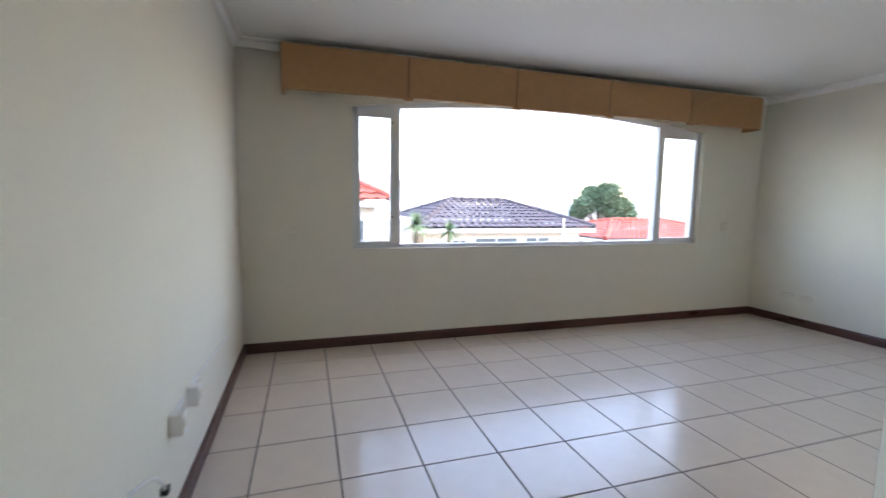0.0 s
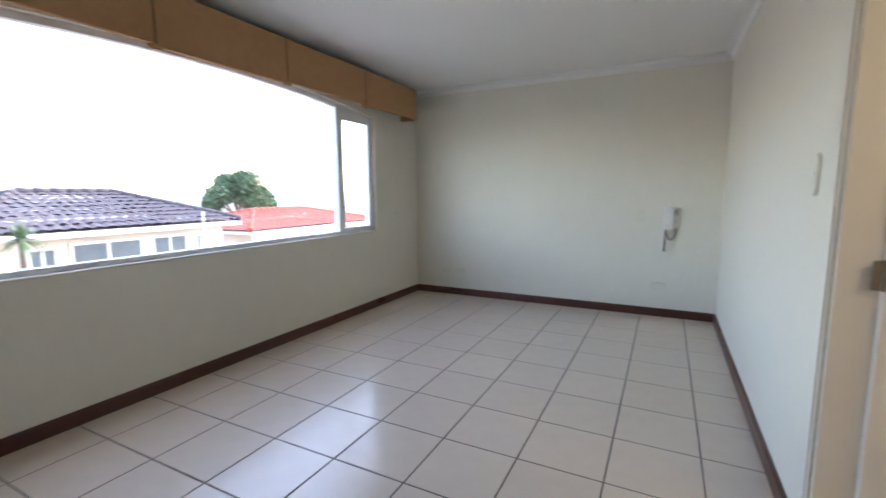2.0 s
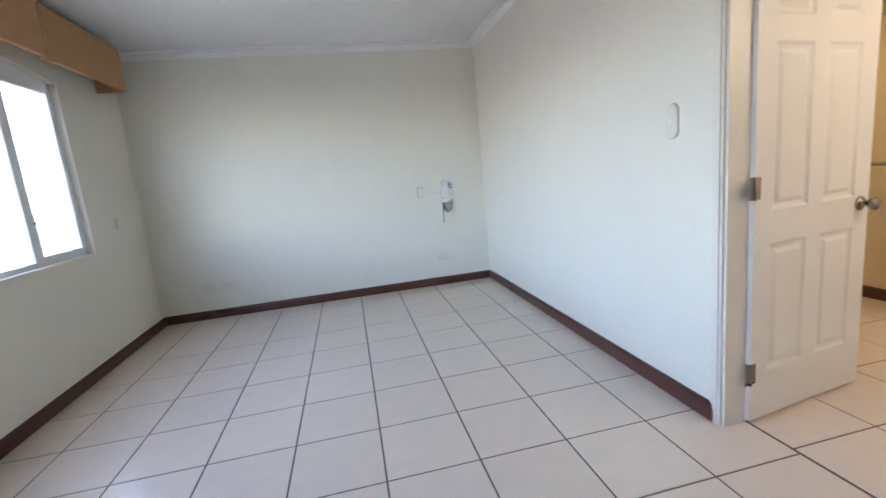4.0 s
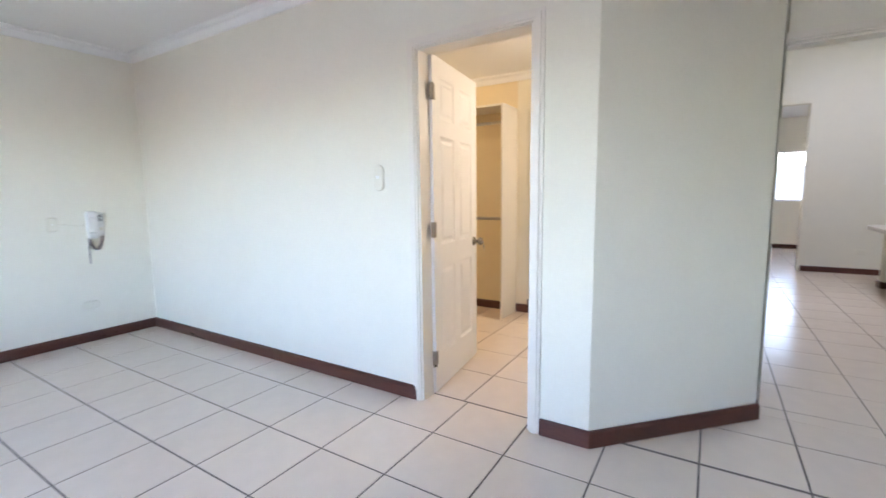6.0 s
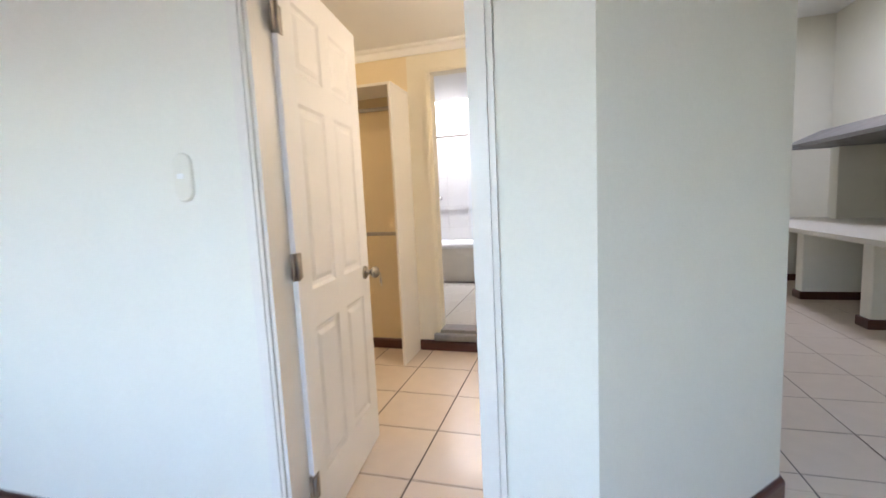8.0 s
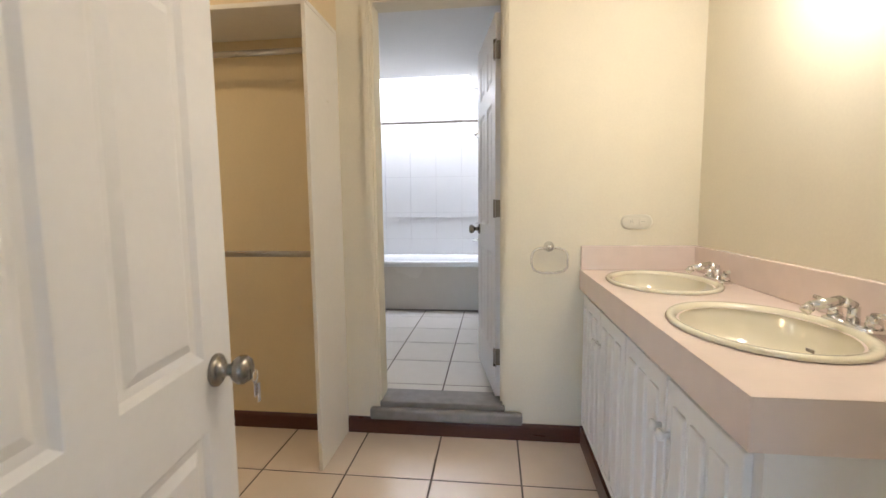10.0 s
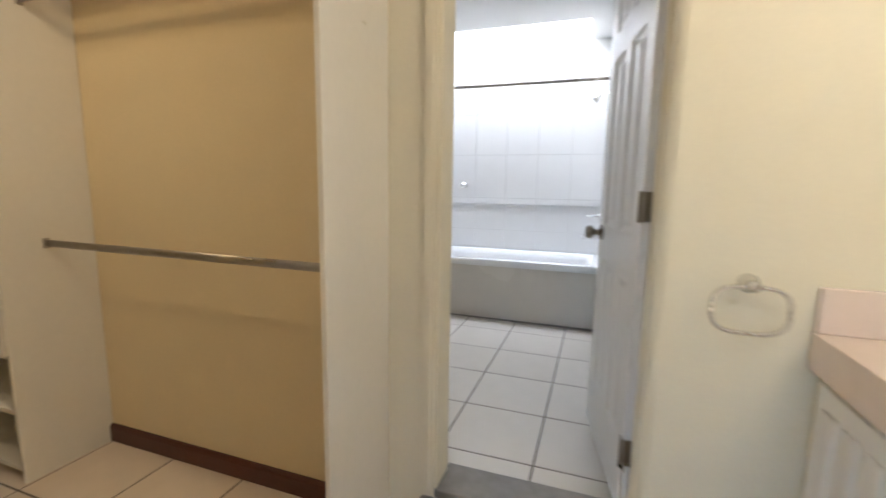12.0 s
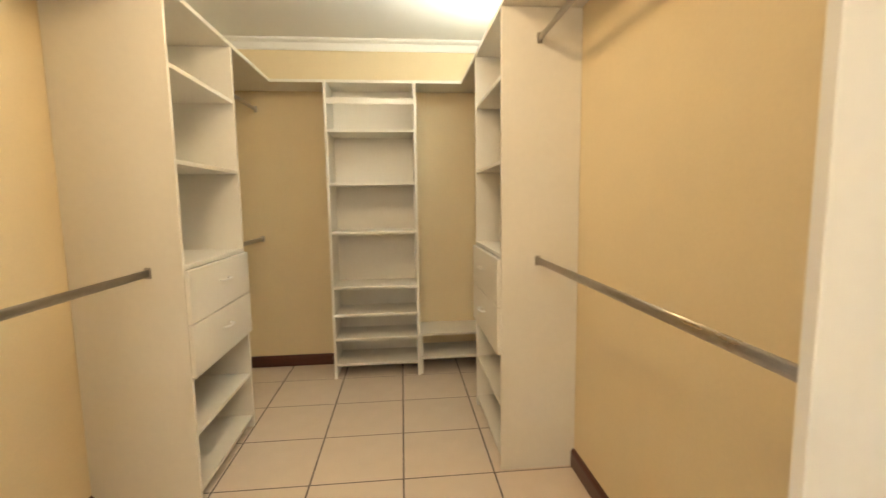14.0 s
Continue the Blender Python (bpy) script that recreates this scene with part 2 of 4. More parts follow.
def coving(name, pts, z, closed=False, size=0.07):
    """A cove between wall and ceiling along plan points, the room on the left hand."""
    bm = bmesh.new()
    pr = [(0, -size), (0.012, -size), (0.02, -size * 0.8), (size * 0.45, -size * 0.35), (size * 0.8, -0.02), (size, -0.012), (size, 0), (0, 0)]
    n = len(pts)
    rows = []
    for k, p in enumerate(pts):
        d0 = (Vector(p) - Vector(pts[k - 1])).normalized() if (k or closed) else None
        d1 = (Vector(pts[(k + 1) % n]) - Vector(p)).normalized() if (k < n - 1 or closed) else None
        d0, d1 = d0 or d1, d1 or d0
        n0, n1 = Vector((-d0.y, d0.x)), Vector((-d1.y, d1.x))
        m = (n0 + n1) / (1 + n0.dot(n1))
        rows.append([bm.verts.new((p[0] + m.x * o, p[1] + m.y * o, z + h)) for o, h in pr])
    for a, b in list(zip(rows, rows[1:])) + ([(rows[-1], rows[0])] if closed else []):
        for k in range(len(pr)):
            bm.faces.new((a[k], a[(k + 1) % len(pr)], b[(k + 1) % len(pr)], b[k]))
    return struct(name, bm, M_CEIL, "white plaster cove along the ceiling edge", "trim")


coving("trim_cove_1", [(-1.85, EY + 0.06), (-1.132, YS), (XE, YS), (XE, YN), (XW, YN), (XW, EY), (-1.85, EY)], CEIL)


def baseboard(name, pts, h=0.085, t=0.018):
    """A skirting with a rounded top, the room on the left hand."""
    bm = bmesh.new()
    pr = [(0, 0), (t, 0), (t, h * 0.78), (t * 0.85, h * 0.9), (t * 0.45, h), (0, h)]
    rows = []
    n = len(pts)
    for k, p in enumerate(pts):
        d0 = (Vector(p) - Vector(pts[k - 1])).normalized() if k else None
        d1 = (Vector(pts[k + 1]) - Vector(p)).normalized() if k < n - 1 else None
        d0, d1 = d0 or d1, d1 or d0
        n0, n1 = Vector((-d0.y, d0.x)), Vector((-d1.y, d1.x))
        m = (n0 + n1) / (1 + n0.dot(n1))
        rows.append([bm.verts.new((p[0] + m.x * o, p[1] + m.y * o, z)) for o, z in pr])
    for a, b in zip(rows, rows[1:]):
        for k in range(len(pr)):
            bm.faces.new((a[k], a[(k + 1) % len(pr)], b[(k + 1) % len(pr)], b[k]))
    bm.faces.new(rows[0])
    bm.faces.new(rows[-1][::-1])
    return struct(name, bm, M_BASE, "dark reddish brown stained wooden baseboard", "baseboard")


baseboard("baseboard_1", [(DX1 + 0.03, YS), (XE, YS), (XE, YN), (XW, YN), (XW, EY)])
baseboard("baseboard_2", [(-1.85, EY - 0.09), (-1.85, EY + 0.06), (-1.132, YS), (DX0 - 0.057, YS)])
baseboard("baseboard_3", [(XC, YB + 0.02), (XC, YI), (DX1 + 0.09, YI)])
baseboard("baseboard_4", [(-1.09, YB), (0.138, YB)])
baseboard("baseboard_5", [(0.16, YB), (1.64, YB)])

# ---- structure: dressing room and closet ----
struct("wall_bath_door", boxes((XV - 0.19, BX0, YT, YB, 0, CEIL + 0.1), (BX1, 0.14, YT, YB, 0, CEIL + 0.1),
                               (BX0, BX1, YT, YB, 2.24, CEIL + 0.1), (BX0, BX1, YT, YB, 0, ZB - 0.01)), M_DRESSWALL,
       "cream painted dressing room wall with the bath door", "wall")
struct("wall_closet_side", boxes((0.14, XC + 0.12, YT, YB, 0, CEIL + 0.1)), M_CLOSETWALL, "cream painted side wall of the closet, tinted yellow for warm lamp light", "wall")
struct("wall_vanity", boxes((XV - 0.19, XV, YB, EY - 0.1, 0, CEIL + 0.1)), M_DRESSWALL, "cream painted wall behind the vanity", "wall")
struct("wall_closet_back", boxes((XC, XC + 0.12, YB, YI, 0, CEIL + 0.1)), M_CLOSETWALL, "cream back wall of the closet, tinted yellow for warm lamp light", "wall")
struct("wall_closet_lining", boxes((DX1 + 0.075, XC, YI - 0.006, YI, 0, CEIL)), M_CLOSETWALL, "cream closet side wall, tinted yellow for warm lamp light", "wall")
struct("ceiling_closet", boxes((XV - 0.19, XC + 0.12, YB, YI, CEIL - 0.10, CEIL + 0.1)), M_CEIL, "white painted closet ceiling", "ceiling")
coving("trim_cove_2", [(XC, YI - 0.006), (-1.1, YI - 0.006), (XV, -0.99), (XV, YB), (XC, YB)], CEIL - 0.10, True)

# ---- structure: bath ----
BXW, BXE = -1.0, 1.15
TX0 = -0.58                                     # tub end wall
struct("wall_bath_west", boxes((BXW - 0.1, BXW, YBB, YT, 0, 3.2)), M_WTILE, "white bathroom side wall", "wall")
struct("wall_bath_east", boxes((BXE, BXE + 0.1, YBB, YT, 0, 3.2)), M_WTILE, "white bathroom far side wall", "wall")
struct("wall_bath_nib", boxes((BXW, TX0, YBB, -4.57, ZB, CEIL)), M_WTILE, "white wall at the end of the bathtub", "wall")
wall_bath = struct("wall_bath_back", boxes((BXW - 0.1, BXE + 0.1, YBB - 0.1, YBB, 0, 3.2)), M_WGROUT, "white tiled wall behind the bathtub", "wall")
SKY0, SKY1, SKYY = -0.40, 0.95, -4.84
struct("ceiling_bath", boxes((BXW, BXE, SKYY, YT, CEIL, CEIL + 0.75), (BXW, SKY0, YBB, SKYY, CEIL, CEIL + 0.75),
                             (SKY1, BXE, YBB, SKYY, CEIL, CEIL + 0.75)), M_CEIL, "white bathroom ceiling with a skylight shaft", "ceiling")

# ---- structure: hall and far room ----
struct("wall_hall_east", boxes((-1.85, -1.75, HY, YT, 0, HC), (-1.85, XV - 0.19, YT, EY - 0.1, CEIL, HC)), M_WALL, "cream painted hall side wall", "wall")
struct("wall_hall_face", boxes((-1.852, -1.85, YT, EY - 0.09, 0, CEIL)), M_WALL, "cream painted hall wall beside the bedroom", "wall")
struct("wall_hall_south", boxes((HX, -2.78, HY - 0.14, HY, 0, HC), (-2.78, -2.1, HY - 0.14, HY, 2.55, HC), (-2.1, -1.75, HY - 0.14, HY, 0, HC)),
       M_WALL, "white painted hall wall with an open doorway", "wall")
struct("wall_hall_west", boxes((HX - 0.15, HX, HY, EY, 0, HC)), M_WALL, "cream painted hall wall behind the desk", "wall")
struct("wall_hall_north", boxes((HX, XW - 0.15, EY - 0.1, EY, 0, HC)), M_WALL, "plain cream hall wall", "wall")
# The opening is assumed, out of view, and cut to light the hall.
struct("ceiling_hall", boxes((HX, -1.75, HY - 0.14, -5.2, HC, HC + 0.1), (HX, -1.75, -4.0, EY, HC, HC + 0.1), (HX, -3.65, -5.2, -4.0, HC, HC + 0.1),
                             (-2.75, -1.75, -5.2, -4.0, HC, HC + 0.1)), M_CEIL, "white hall ceiling with an unseen opening added to let light in", "ceiling")
FY = -10.2
struct("wall_far_room", boxes((-4.6, -3.27, FY - 0.12, FY, 0, 2.8), (-2.45, -1.2, FY - 0.12, FY, 0, 2.8), (-3.27, -2.45, FY - 0.12, FY, 0, 1.02),
                              (-3.27, -2.45, FY - 0.12, FY, 2.1, 2.8), (-4.7, -4.6, FY, HY - 0.14, 0, 2.8), (-1.2, -1.1, FY, HY - 0.14, 0, 2.8)),
       M_WALL, "cream walls of the room beyond the hall", "wall")
struct("ceiling_far_room", boxes((-4.7, -1.1, FY - 0.12, HY - 0.14, 2.8, 2.9)), M_CEIL, "white ceiling of the room beyond", "ceiling")
baseboard("baseboard_6", [(-2.81, HY), (HX, HY)][::-1])
baseboard("baseboard_7", [(-4.6, FY), (-1.2, FY)][::-1][::-1])
baseboard("baseboard_8", [(-1.852, HY), (-1.852, EY - 0.1)])

# ---- windows ----


def bedroom_window():
    w = thing("window_1", "wide white aluminium window with an arched head and two narrow side sashes", "window", kind="structure")
    y0, y1 = YN + 0.045, YN + 0.1
    f = 0.04
    bm = boxes((WX0, WX1, y0, y1, WZ0, WZ0 + f), (WX0, WX0 + f, y0, y1, WZ0, WZ1 + 0.01), (WX1 - f, WX1, y0, y1, WZ0, WZ1 + 0.01))
    for k in range(N_ARCH):
        xa, xb = (WX0 + (WX1 - WX0) * q / N_ARCH for q in (k, k + 1))
        v = [bm.verts.new((x, y, arch(x) - o)) for y in (y0, y1) for x, o in ((xa, 0), (xb, 0), (xb, f), (xa, f))]
        for q in ((0, 1, 2, 3), (7, 6, 5, 4), (2, 6, 7, 3), (0, 4, 5, 1)):
            bm.faces.new([v[i] for i in q])
    part("window_frame", bm, M_ALU, w)
    for x in (-1.383, 1.53):
        part("mullion", boxes((x, x + 0.065, y0 - 0.012, y1, WZ0 + f, arch(x) - f + 0.01), bevel=0.004), M_ALU, w)
    for x0, x1 in ((WX0 + f, -1.383), (1.595, WX1 - f)):
        top = min(arch(x0), arch(x1)) - f - 0.01
        s = part("sash", boxes((x0, x0 + 0.028, y0 - 0.008, y0 + 0.03, WZ0 + f, top), (x1 - 0.028, x1, y0 - 0.008, y0 + 0.03, WZ0 + f, top),
                               (x0, x1, y0 - 0.006, y0 + 0.028, WZ0 + f, WZ0 + f + 0.03), (x0, x1, y0 - 0.006, y0 + 0.028, top - 0.03, top + 0.06), bevel=0.003), M_ALU, w)
        for z in (1.15, 1.98):
            bm = bmesh.new()
            cyl(bm, (x1 - 0.014 if x0 < 0 else x0 + 0.014, y0 - 0.016, z), (x1 - 0.014 if x0 < 0 else x0 + 0.014, y0 - 0.006, z), 0.009, seg=12)
            part("screw_cap", bm, M_DARK, s, "small dark screw cap")
        g = part("pane", boxes((x0 + 0.02, x1 - 0.02, y0 + 0.012, y0 + 0.016, WZ0 + f + 0.02, top)), M_GLASS, w)
        g.visible_shadow = False
    bm = boxes((-1.318, 1.53, y0 + 0.03, y0 + 0.034, WZ0 + f, 2.10))
    g = part("pane", bm, M_GLASS, w)
    g.visible_shadow = False
    part("window_sill", boxes((WX0 + 0.004, WX1 - 0.004, YN - 0.006, y0, WZ0 - 0.004, WZ0 + 0.008), bevel=0.003), M_TRIM, w)
    return w


bedroom_window()
w2 = thing("window_2", "bright plain window of the room beyond the hall", "window", kind="structure")
ya, yb = FY - 0.08, FY - 0.04
part("window_frame", boxes((-3.27, -2.45, ya, yb, 1.02, 1.06), (-3.27, -2.45, ya, yb, 2.06, 2.1), (-3.27, -3.23, ya, yb, 1.06, 2.06),
                           (-2.49, -2.45, ya, yb, 1.06, 2.06), (-2.88, -2.84, ya, yb, 1.06, 2.06)), M_ALU, w2)

# ---- door frames and doors ----


def casing(name, x0, x1, top, y, side, z0=0.0, w=0.068, material=M_TRIM):
    """Moulded trim round an opening in a wall at y; side is the way that it faces."""
    bm = bmesh.new()
    for a, t in ((0.0, 0.012), (0.012, 0.018), (0.036, 0.010)):
        b = {0.0: 0.014, 0.012: 0.038, 0.036: w}[a]
        ya, yb = sorted((y, y + side * t))
        box(bm, x0 - b, x0 - a, ya, yb, z0, top + b)
        box(bm, x1 + a, x1 + b, ya, yb, z0, top + b)
        box(bm, x0 - a, x1 + a, ya, yb, top + a, top + b)
    return struct(name, bm, material, "painted moulded door casing", "trim")


def lining(name, x0, x1, top, y0, y1, z0=0.0, material=M_TRIM):
    return struct(name, boxes((x0, x0 + 0.012, y0, y1, z0, top), (x1 - 0.012, x1, y0, y1, z0, top), (x0 + 0.012, x1 - 0.012, y0, y1, top - 0.012, top),
                              (x0 + 0.012, x0 + 0.024, y0 + 0.04, y0 + 0.075, z0, top - 0.012)), material, "painted door jamb lining", "trim")


casing("trim_casing_1", DX0, DX1, 2.041, YS, 1, 0.0, 0.055)
casing("trim_casing_2", DX0, DX1, 2.036, YI - 0.006, -1)
lining("trim_jamb_1", DX0, DX1, 2.046, YI, YS)
casing("trim_casing_3", BX0, BX1, 2.235, YB, 1, ZB + 0.03, 0.042, M_DRESSWALL)
lining("trim_jamb_2", BX0, BX1, 2.24, YT, YB, ZB + 0.03, M_DRESSWALL)
casing("trim_casing_4", EX0, EX1 + 0.02, 1.975, EY, 1, 0.0, 0.05)
lining("trim_jamb_3", EX0, EX1 + 0.02, 1.975, EY - 0.1, EY)


def panel_door(name, width, height, label, at, knob_keys=False, hinges=(0.22, 1.02, 1.82), hand=1):
    """A six-panel door leaf; hinge edge at x = 0, leaf along +x, thickness along y."""
    d = thing(name, label, "door", at=at, kind="structure")
    t = 0.036
    st, mid = 0.105, 0.09
    pw = (width - 2 * st - mid) / 2
    rows = [(0.22, 0.78), (0.92, 1.58), (1.68, height - 0.11)]
    xs = [0, st, st + pw, st + pw + mid, width - st, width]
    bm = boxes((xs[0], xs[1], 0, t, 0, height), (xs[2], xs[3], 0, t, 0, height), (xs[4], xs[5], 0, t, 0, height))
    zs = [0] + [z for r in rows for z in r] + [height]
    for xa, xb in ((xs[1], xs[2]), (xs[3], xs[4])):
        for za, zb in zip(zs[0::2], zs[1::2]):
            box(bm, xa, xb, 0, t, za, zb)
    leaf = part("leaf", bm, M_DOOR, d)
    for xa, xb in ((xs[1], xs[2]), (xs[3], xs[4])):
        for za, zb in rows:
            bm = bmesh.new()
            prof = [(0.0, 0.0), (0.012, 0.008), (0.026, 0.010), (0.045, 0.002)]
            for ys, sg in ((0, 1), (t, -1)):
                loops = [[bm.verts.new(c) for c in ((xa + o, ys + sg * dy, za + o), (xb - o, ys + sg * dy, za + o),
                                                   (xb - o, ys + sg * dy, zb - o), (xa + o, ys + sg * dy, zb - o))] for o, dy in prof]
                for a, b in zip(loops, loops[1:]):
                    for k in range(4):
                        bm.faces.new((a[k], a[(k + 1) % 4], b[(k + 1) % 4], b[k]))
                bm.faces.new(loops[-1])
            part("panel", bm, M_DOOR, d)
    for z in hinges:
        h = bmesh.new()
        box(h, -0.003, 0.0, 0.003, t - 0.003, z - 0.045, z + 0.045)
        cyl(h, (-0.006, -0.006 if hand > 0 else t + 0.006, z - 0.047), (-0.006, -0.006 if hand > 0 else t + 0.006, z + 0.047), 0.007, seg=12)
        box(h, -0.032, -0.008, -0.004 if hand > 0 else t, 0.0 if hand > 0 else t + 0.004, z - 0.045, z + 0.045)
        box(h, 0.001, 0.032, -0.003 if hand > 0 else t, 0.0 if hand > 0 else t + 0.003, z - 0.045, z + 0.045)
        part("hinge", h, M_KNOB, d, "tarnished metal hinge")
    kz = 0.885
    for ys, sg in ((0, -1), (t, 1)):
        bm = bmesh.new()
        m = Matrix.Translation((width - 0.065, ys, kz)) @ Matrix.Rotation(radians(90 if sg < 0 else -90), 4, "X")
        lathe(bm, [(0.0, 0.0), (0.033, 0.0), (0.033, 0.006), (0.026, 0.011), (0.013, 0.014), (0.012, 0.032), (0.022, 0.038), (0.029, 0.048),
                   (0.029, 0.058), (0.022, 0.068), (0.0, 0.071)], m, 20)
        k = part("knob", bm, M_KNOB, d, "round antique nickel knob")
        if knob_keys and sg == -1:
            bm = bmesh.new()
            y = ys + sg * 0.078
            tube(bm, [(width - 0.065 + 0.012 * math.cos(a * 0.6), y, kz - 0.014 + 0.012 * math.sin(a * 0.6)) for a in range(12)], 0.0015, 6)
            box(bm, width - 0.072, width - 0.06, y - 0.001, y + 0.001, kz - 0.055, kz - 0.026)
            box(bm, width - 0.063, width - 0.053, y - 0.004, y - 0.002, kz - 0.07, kz - 0.03)
            part("key", bm, M_CHROME, k, "small bunch of bright keys")
    part("latch", boxes((width, width + 0.002, 0.008, t - 0.008, kz - 0.028, kz + 0.028)), M_KNOB, d)
    return d


panel_door("door_1", 0.75, 2.029, "open white six-panel door to the dressing room with keys in its knob",
           pose(-0.181, YI + 0.004, 0.012, 0, 0, -82.5) , True)
panel_door("door_2", 0.64, 2.0, "open white six-panel bathroom door", pose(BX0 + 0.014, YT + 0.02, ZB + 0.035, 0, 0, -80), hand=-1)
panel_door("door_3", 0.64, 1.94, "open white six-panel bedroom entrance door", pose(EX0 + 0.02, EY - 0.085, 0.012, 0, 0, -101), hand=-1)

# ---- bedroom things ----


def valance():
    v = thing("window_valance", "tan fabric covered box valance with pleats above the window", "valance")
    x0, x1, y0, z0, z1 = -2.30, 2.675, 2.89, 2.14, CEIL - 0.062
    n = 5
    for k in range(n):
        a, b = x0 + (x1 - x0) * k / n + 0.006, x0 + (x1 - x0) * (k + 1) / n - 0.006
        part("front_panel", boxes((a, b, y0, y0 + 0.03, z0 + (0.012 if k % 2 else 0), z1), bevel=0.006), M_FABRIC, v)
        if k:
            part("pleat", boxes((a - 0.014, a + 0.002, y0 + 0.006, y0 + 0.02, z0 + 0.004, z1)), M_FABEDGE, v, "dark pleat joint")
            part("tab", boxes((a - 0.045, a + 0.033, y0 - 0.002, y0 + 0.028, z0 - 0.012, z0 + 0.012), bevel=0.004), M_FABRIC, v)
    for a in (x0, x1 - 0.02):
        part("return_panel", boxes((a, a + 0.02, y0 + 0.031, YN - 0.001, z0 - 0.004, z1), bevel=0.004), M_FABRIC, v)
    part("top_board", boxes((x0 + 0.021, x1 - 0.021, y0 + 0.031, YN - 0.001, z1 - 0.02, z1)), M_FABEDGE, v)
    return v


valance()


def plate(name, label, m, w, h, slots, material=M_IVORY, category="wall plate"):
    """A wall plate; its face looks along -y of m, and slots are boxes on it."""
    p = thing(name, label, category, at=m)
    bm = bmesh.new()
    r = min(w, h) / 2 * (0.98 if max(w, h) > 0.12 else 0.25)
    loops = []
    for inset, depth in ((0, 0), (0, -0.006), (0.003, -0.010), (0.006, -0.0115)):
        pts = []
        for cx, cz, a0 in ((1, 1, 0), (-1, 1, 90), (-1, -1, 180), (1, -1, 270)):
            for k in range(9):
                a = radians(a0 + 90 * k / 8)
                pts.append(bm.verts.new((cx * (w / 2 - r) + (r - inset) * math.cos(a), depth, cz * (h / 2 - r) + (r - inset) * math.sin(a))))
        loops.append(pts)
    for la, lb in zip(loops, loops[1:]):
        for k in range(len(la)):
            bm.faces.new((la[k], la[(k + 1) % len(la)], lb[(k + 1) % len(la)], lb[k])).smooth = True
    bm.faces.new(loops[-1])
    part("cover", bm, material, p)
    for x, z, sw, sh, md in slots:
        part("insert", boxes((x - sw / 2, x + sw / 2, -0.0145, -0.0105, z - sh / 2, z + sh / 2), bevel=0.001), md, p)
    return p


OUT = [(-0.026, 0, 0.032, 0.032, M_IVORY), (0.026, 0, 0.032, 0.032, M_IVORY), (-0.031, 0.003, 0.003, 0.012, M_DARK), (-0.021, 0.003, 0.003, 0.012, M_DARK),
       (0.021, 0.003, 0.003, 0.012, M_DARK), (0.031, 0.003, 0.003, 0.012, M_DARK)]
SW = [(-0.004, 0.004, 0.026, 0.016, M_PLASTIC)]
EAST = lambda y, z: pose(XE, y, z, 0, 0, -90)
WEST = lambda y, z: pose(XW, y, z, 0, 0, 90)
NORTH = lambda x, z: pose(x, YN, z)
SOUTH = lambda x, z, y=YS: pose(x, y, z, 0, 0, 180)
plate("wall_outlet", "ivory double power outlet low on the cream wall", EAST(0.242, 0.32), 0.135, 0.07, OUT, category="outlet")
plate("wall_outlet", "ivory double power outlet low near the window corner", EAST(2.49, 0.31), 0.135, 0.07, OUT, category="outlet")
plate("wall_outlet", "ivory power outlet beside another in the window corner", EAST(2.68, 0.31), 0.135, 0.07, OUT, category="outlet")
plate("blank_plate", "ivory blank wall plate beside the intercom", EAST(0.44, 1.035), 0.07, 0.115, [(0, 0, 0.012, 0.012, M_PLASTIC)])
plate("light_switch", "tall ivory light switch by the dressing room door", SOUTH(0.135, 1.345), 0.076, 0.158, SW, category="switch")
plate("light_switch", "small ivory plate under the valance end", NORTH(2.52, 1.06), 0.06, 0.09, SW, category="switch")
plate("light_switch", "small ivory plate on the wall below the window corner", NORTH(-2.24, 1.02), 0.06, 0.09, SW, category="switch")
plate("wall_outlet", "white power outlet on the side wall", WEST(1.465, 0.42), 0.115, 0.075, OUT, M_PLASTIC, "outlet")
plate("wall_outlet", "white power outlet low on the side wall", WEST(1.205, 0.42), 0.115, 0.075, OUT, M_PLASTIC, "outlet")


def side_wall_boxes():
    for y, z in ((1.48, 0.40), (1.22, 0.40)):
        c = thing("telephone_jack", "small white surface telephone jack box", "jack", "jacks on the side wall", at=WEST(y - 0.12, z + 0.02))
        part("case", boxes((-0.032, 0.032, -0.05, 0, -0.045, 0.045), bevel=0.007), M_PLASTIC, c)
        part("cap", boxes((-0.02, 0.02, -0.054, -0.049, -0.02, 0.02), bevel=0.002), M_IVORY, c)
    cb = thing("wall_cable", "thin white cable lying along the side wall", "cable")
    bm = bmesh.new()
    tube(bm, [(XW + 0.006, 2.32 - 0.07 * k, 0.39 + 0.005 * k + 0.003 * math.sin(k * 2.1)) for k in range(12)], 0.0045, 8)
    part("wire", bm, M_PLASTIC, cb)
    lc = thing("loose_cable", "loose white cable hanging out of the wall", "cable")
    bm = bmesh.new()
    tube(bm, [(XW + 0.004 + 0.05 * math.sin(k * 0.2), 0.56 + 0.025 * k, 0.44 + 0.06 * math.sin(k * 0.29) - 0.011 * k) for k in range(12)], 0.006, 8)
    part("wire", bm, M_PLASTIC, lc)
    part("plug", boxes((XW + 0.03, XW + 0.055, 0.83, 0.86, 0.292, 0.318), bevel=0.003), M_DARK, lc)


side_wall_boxes()


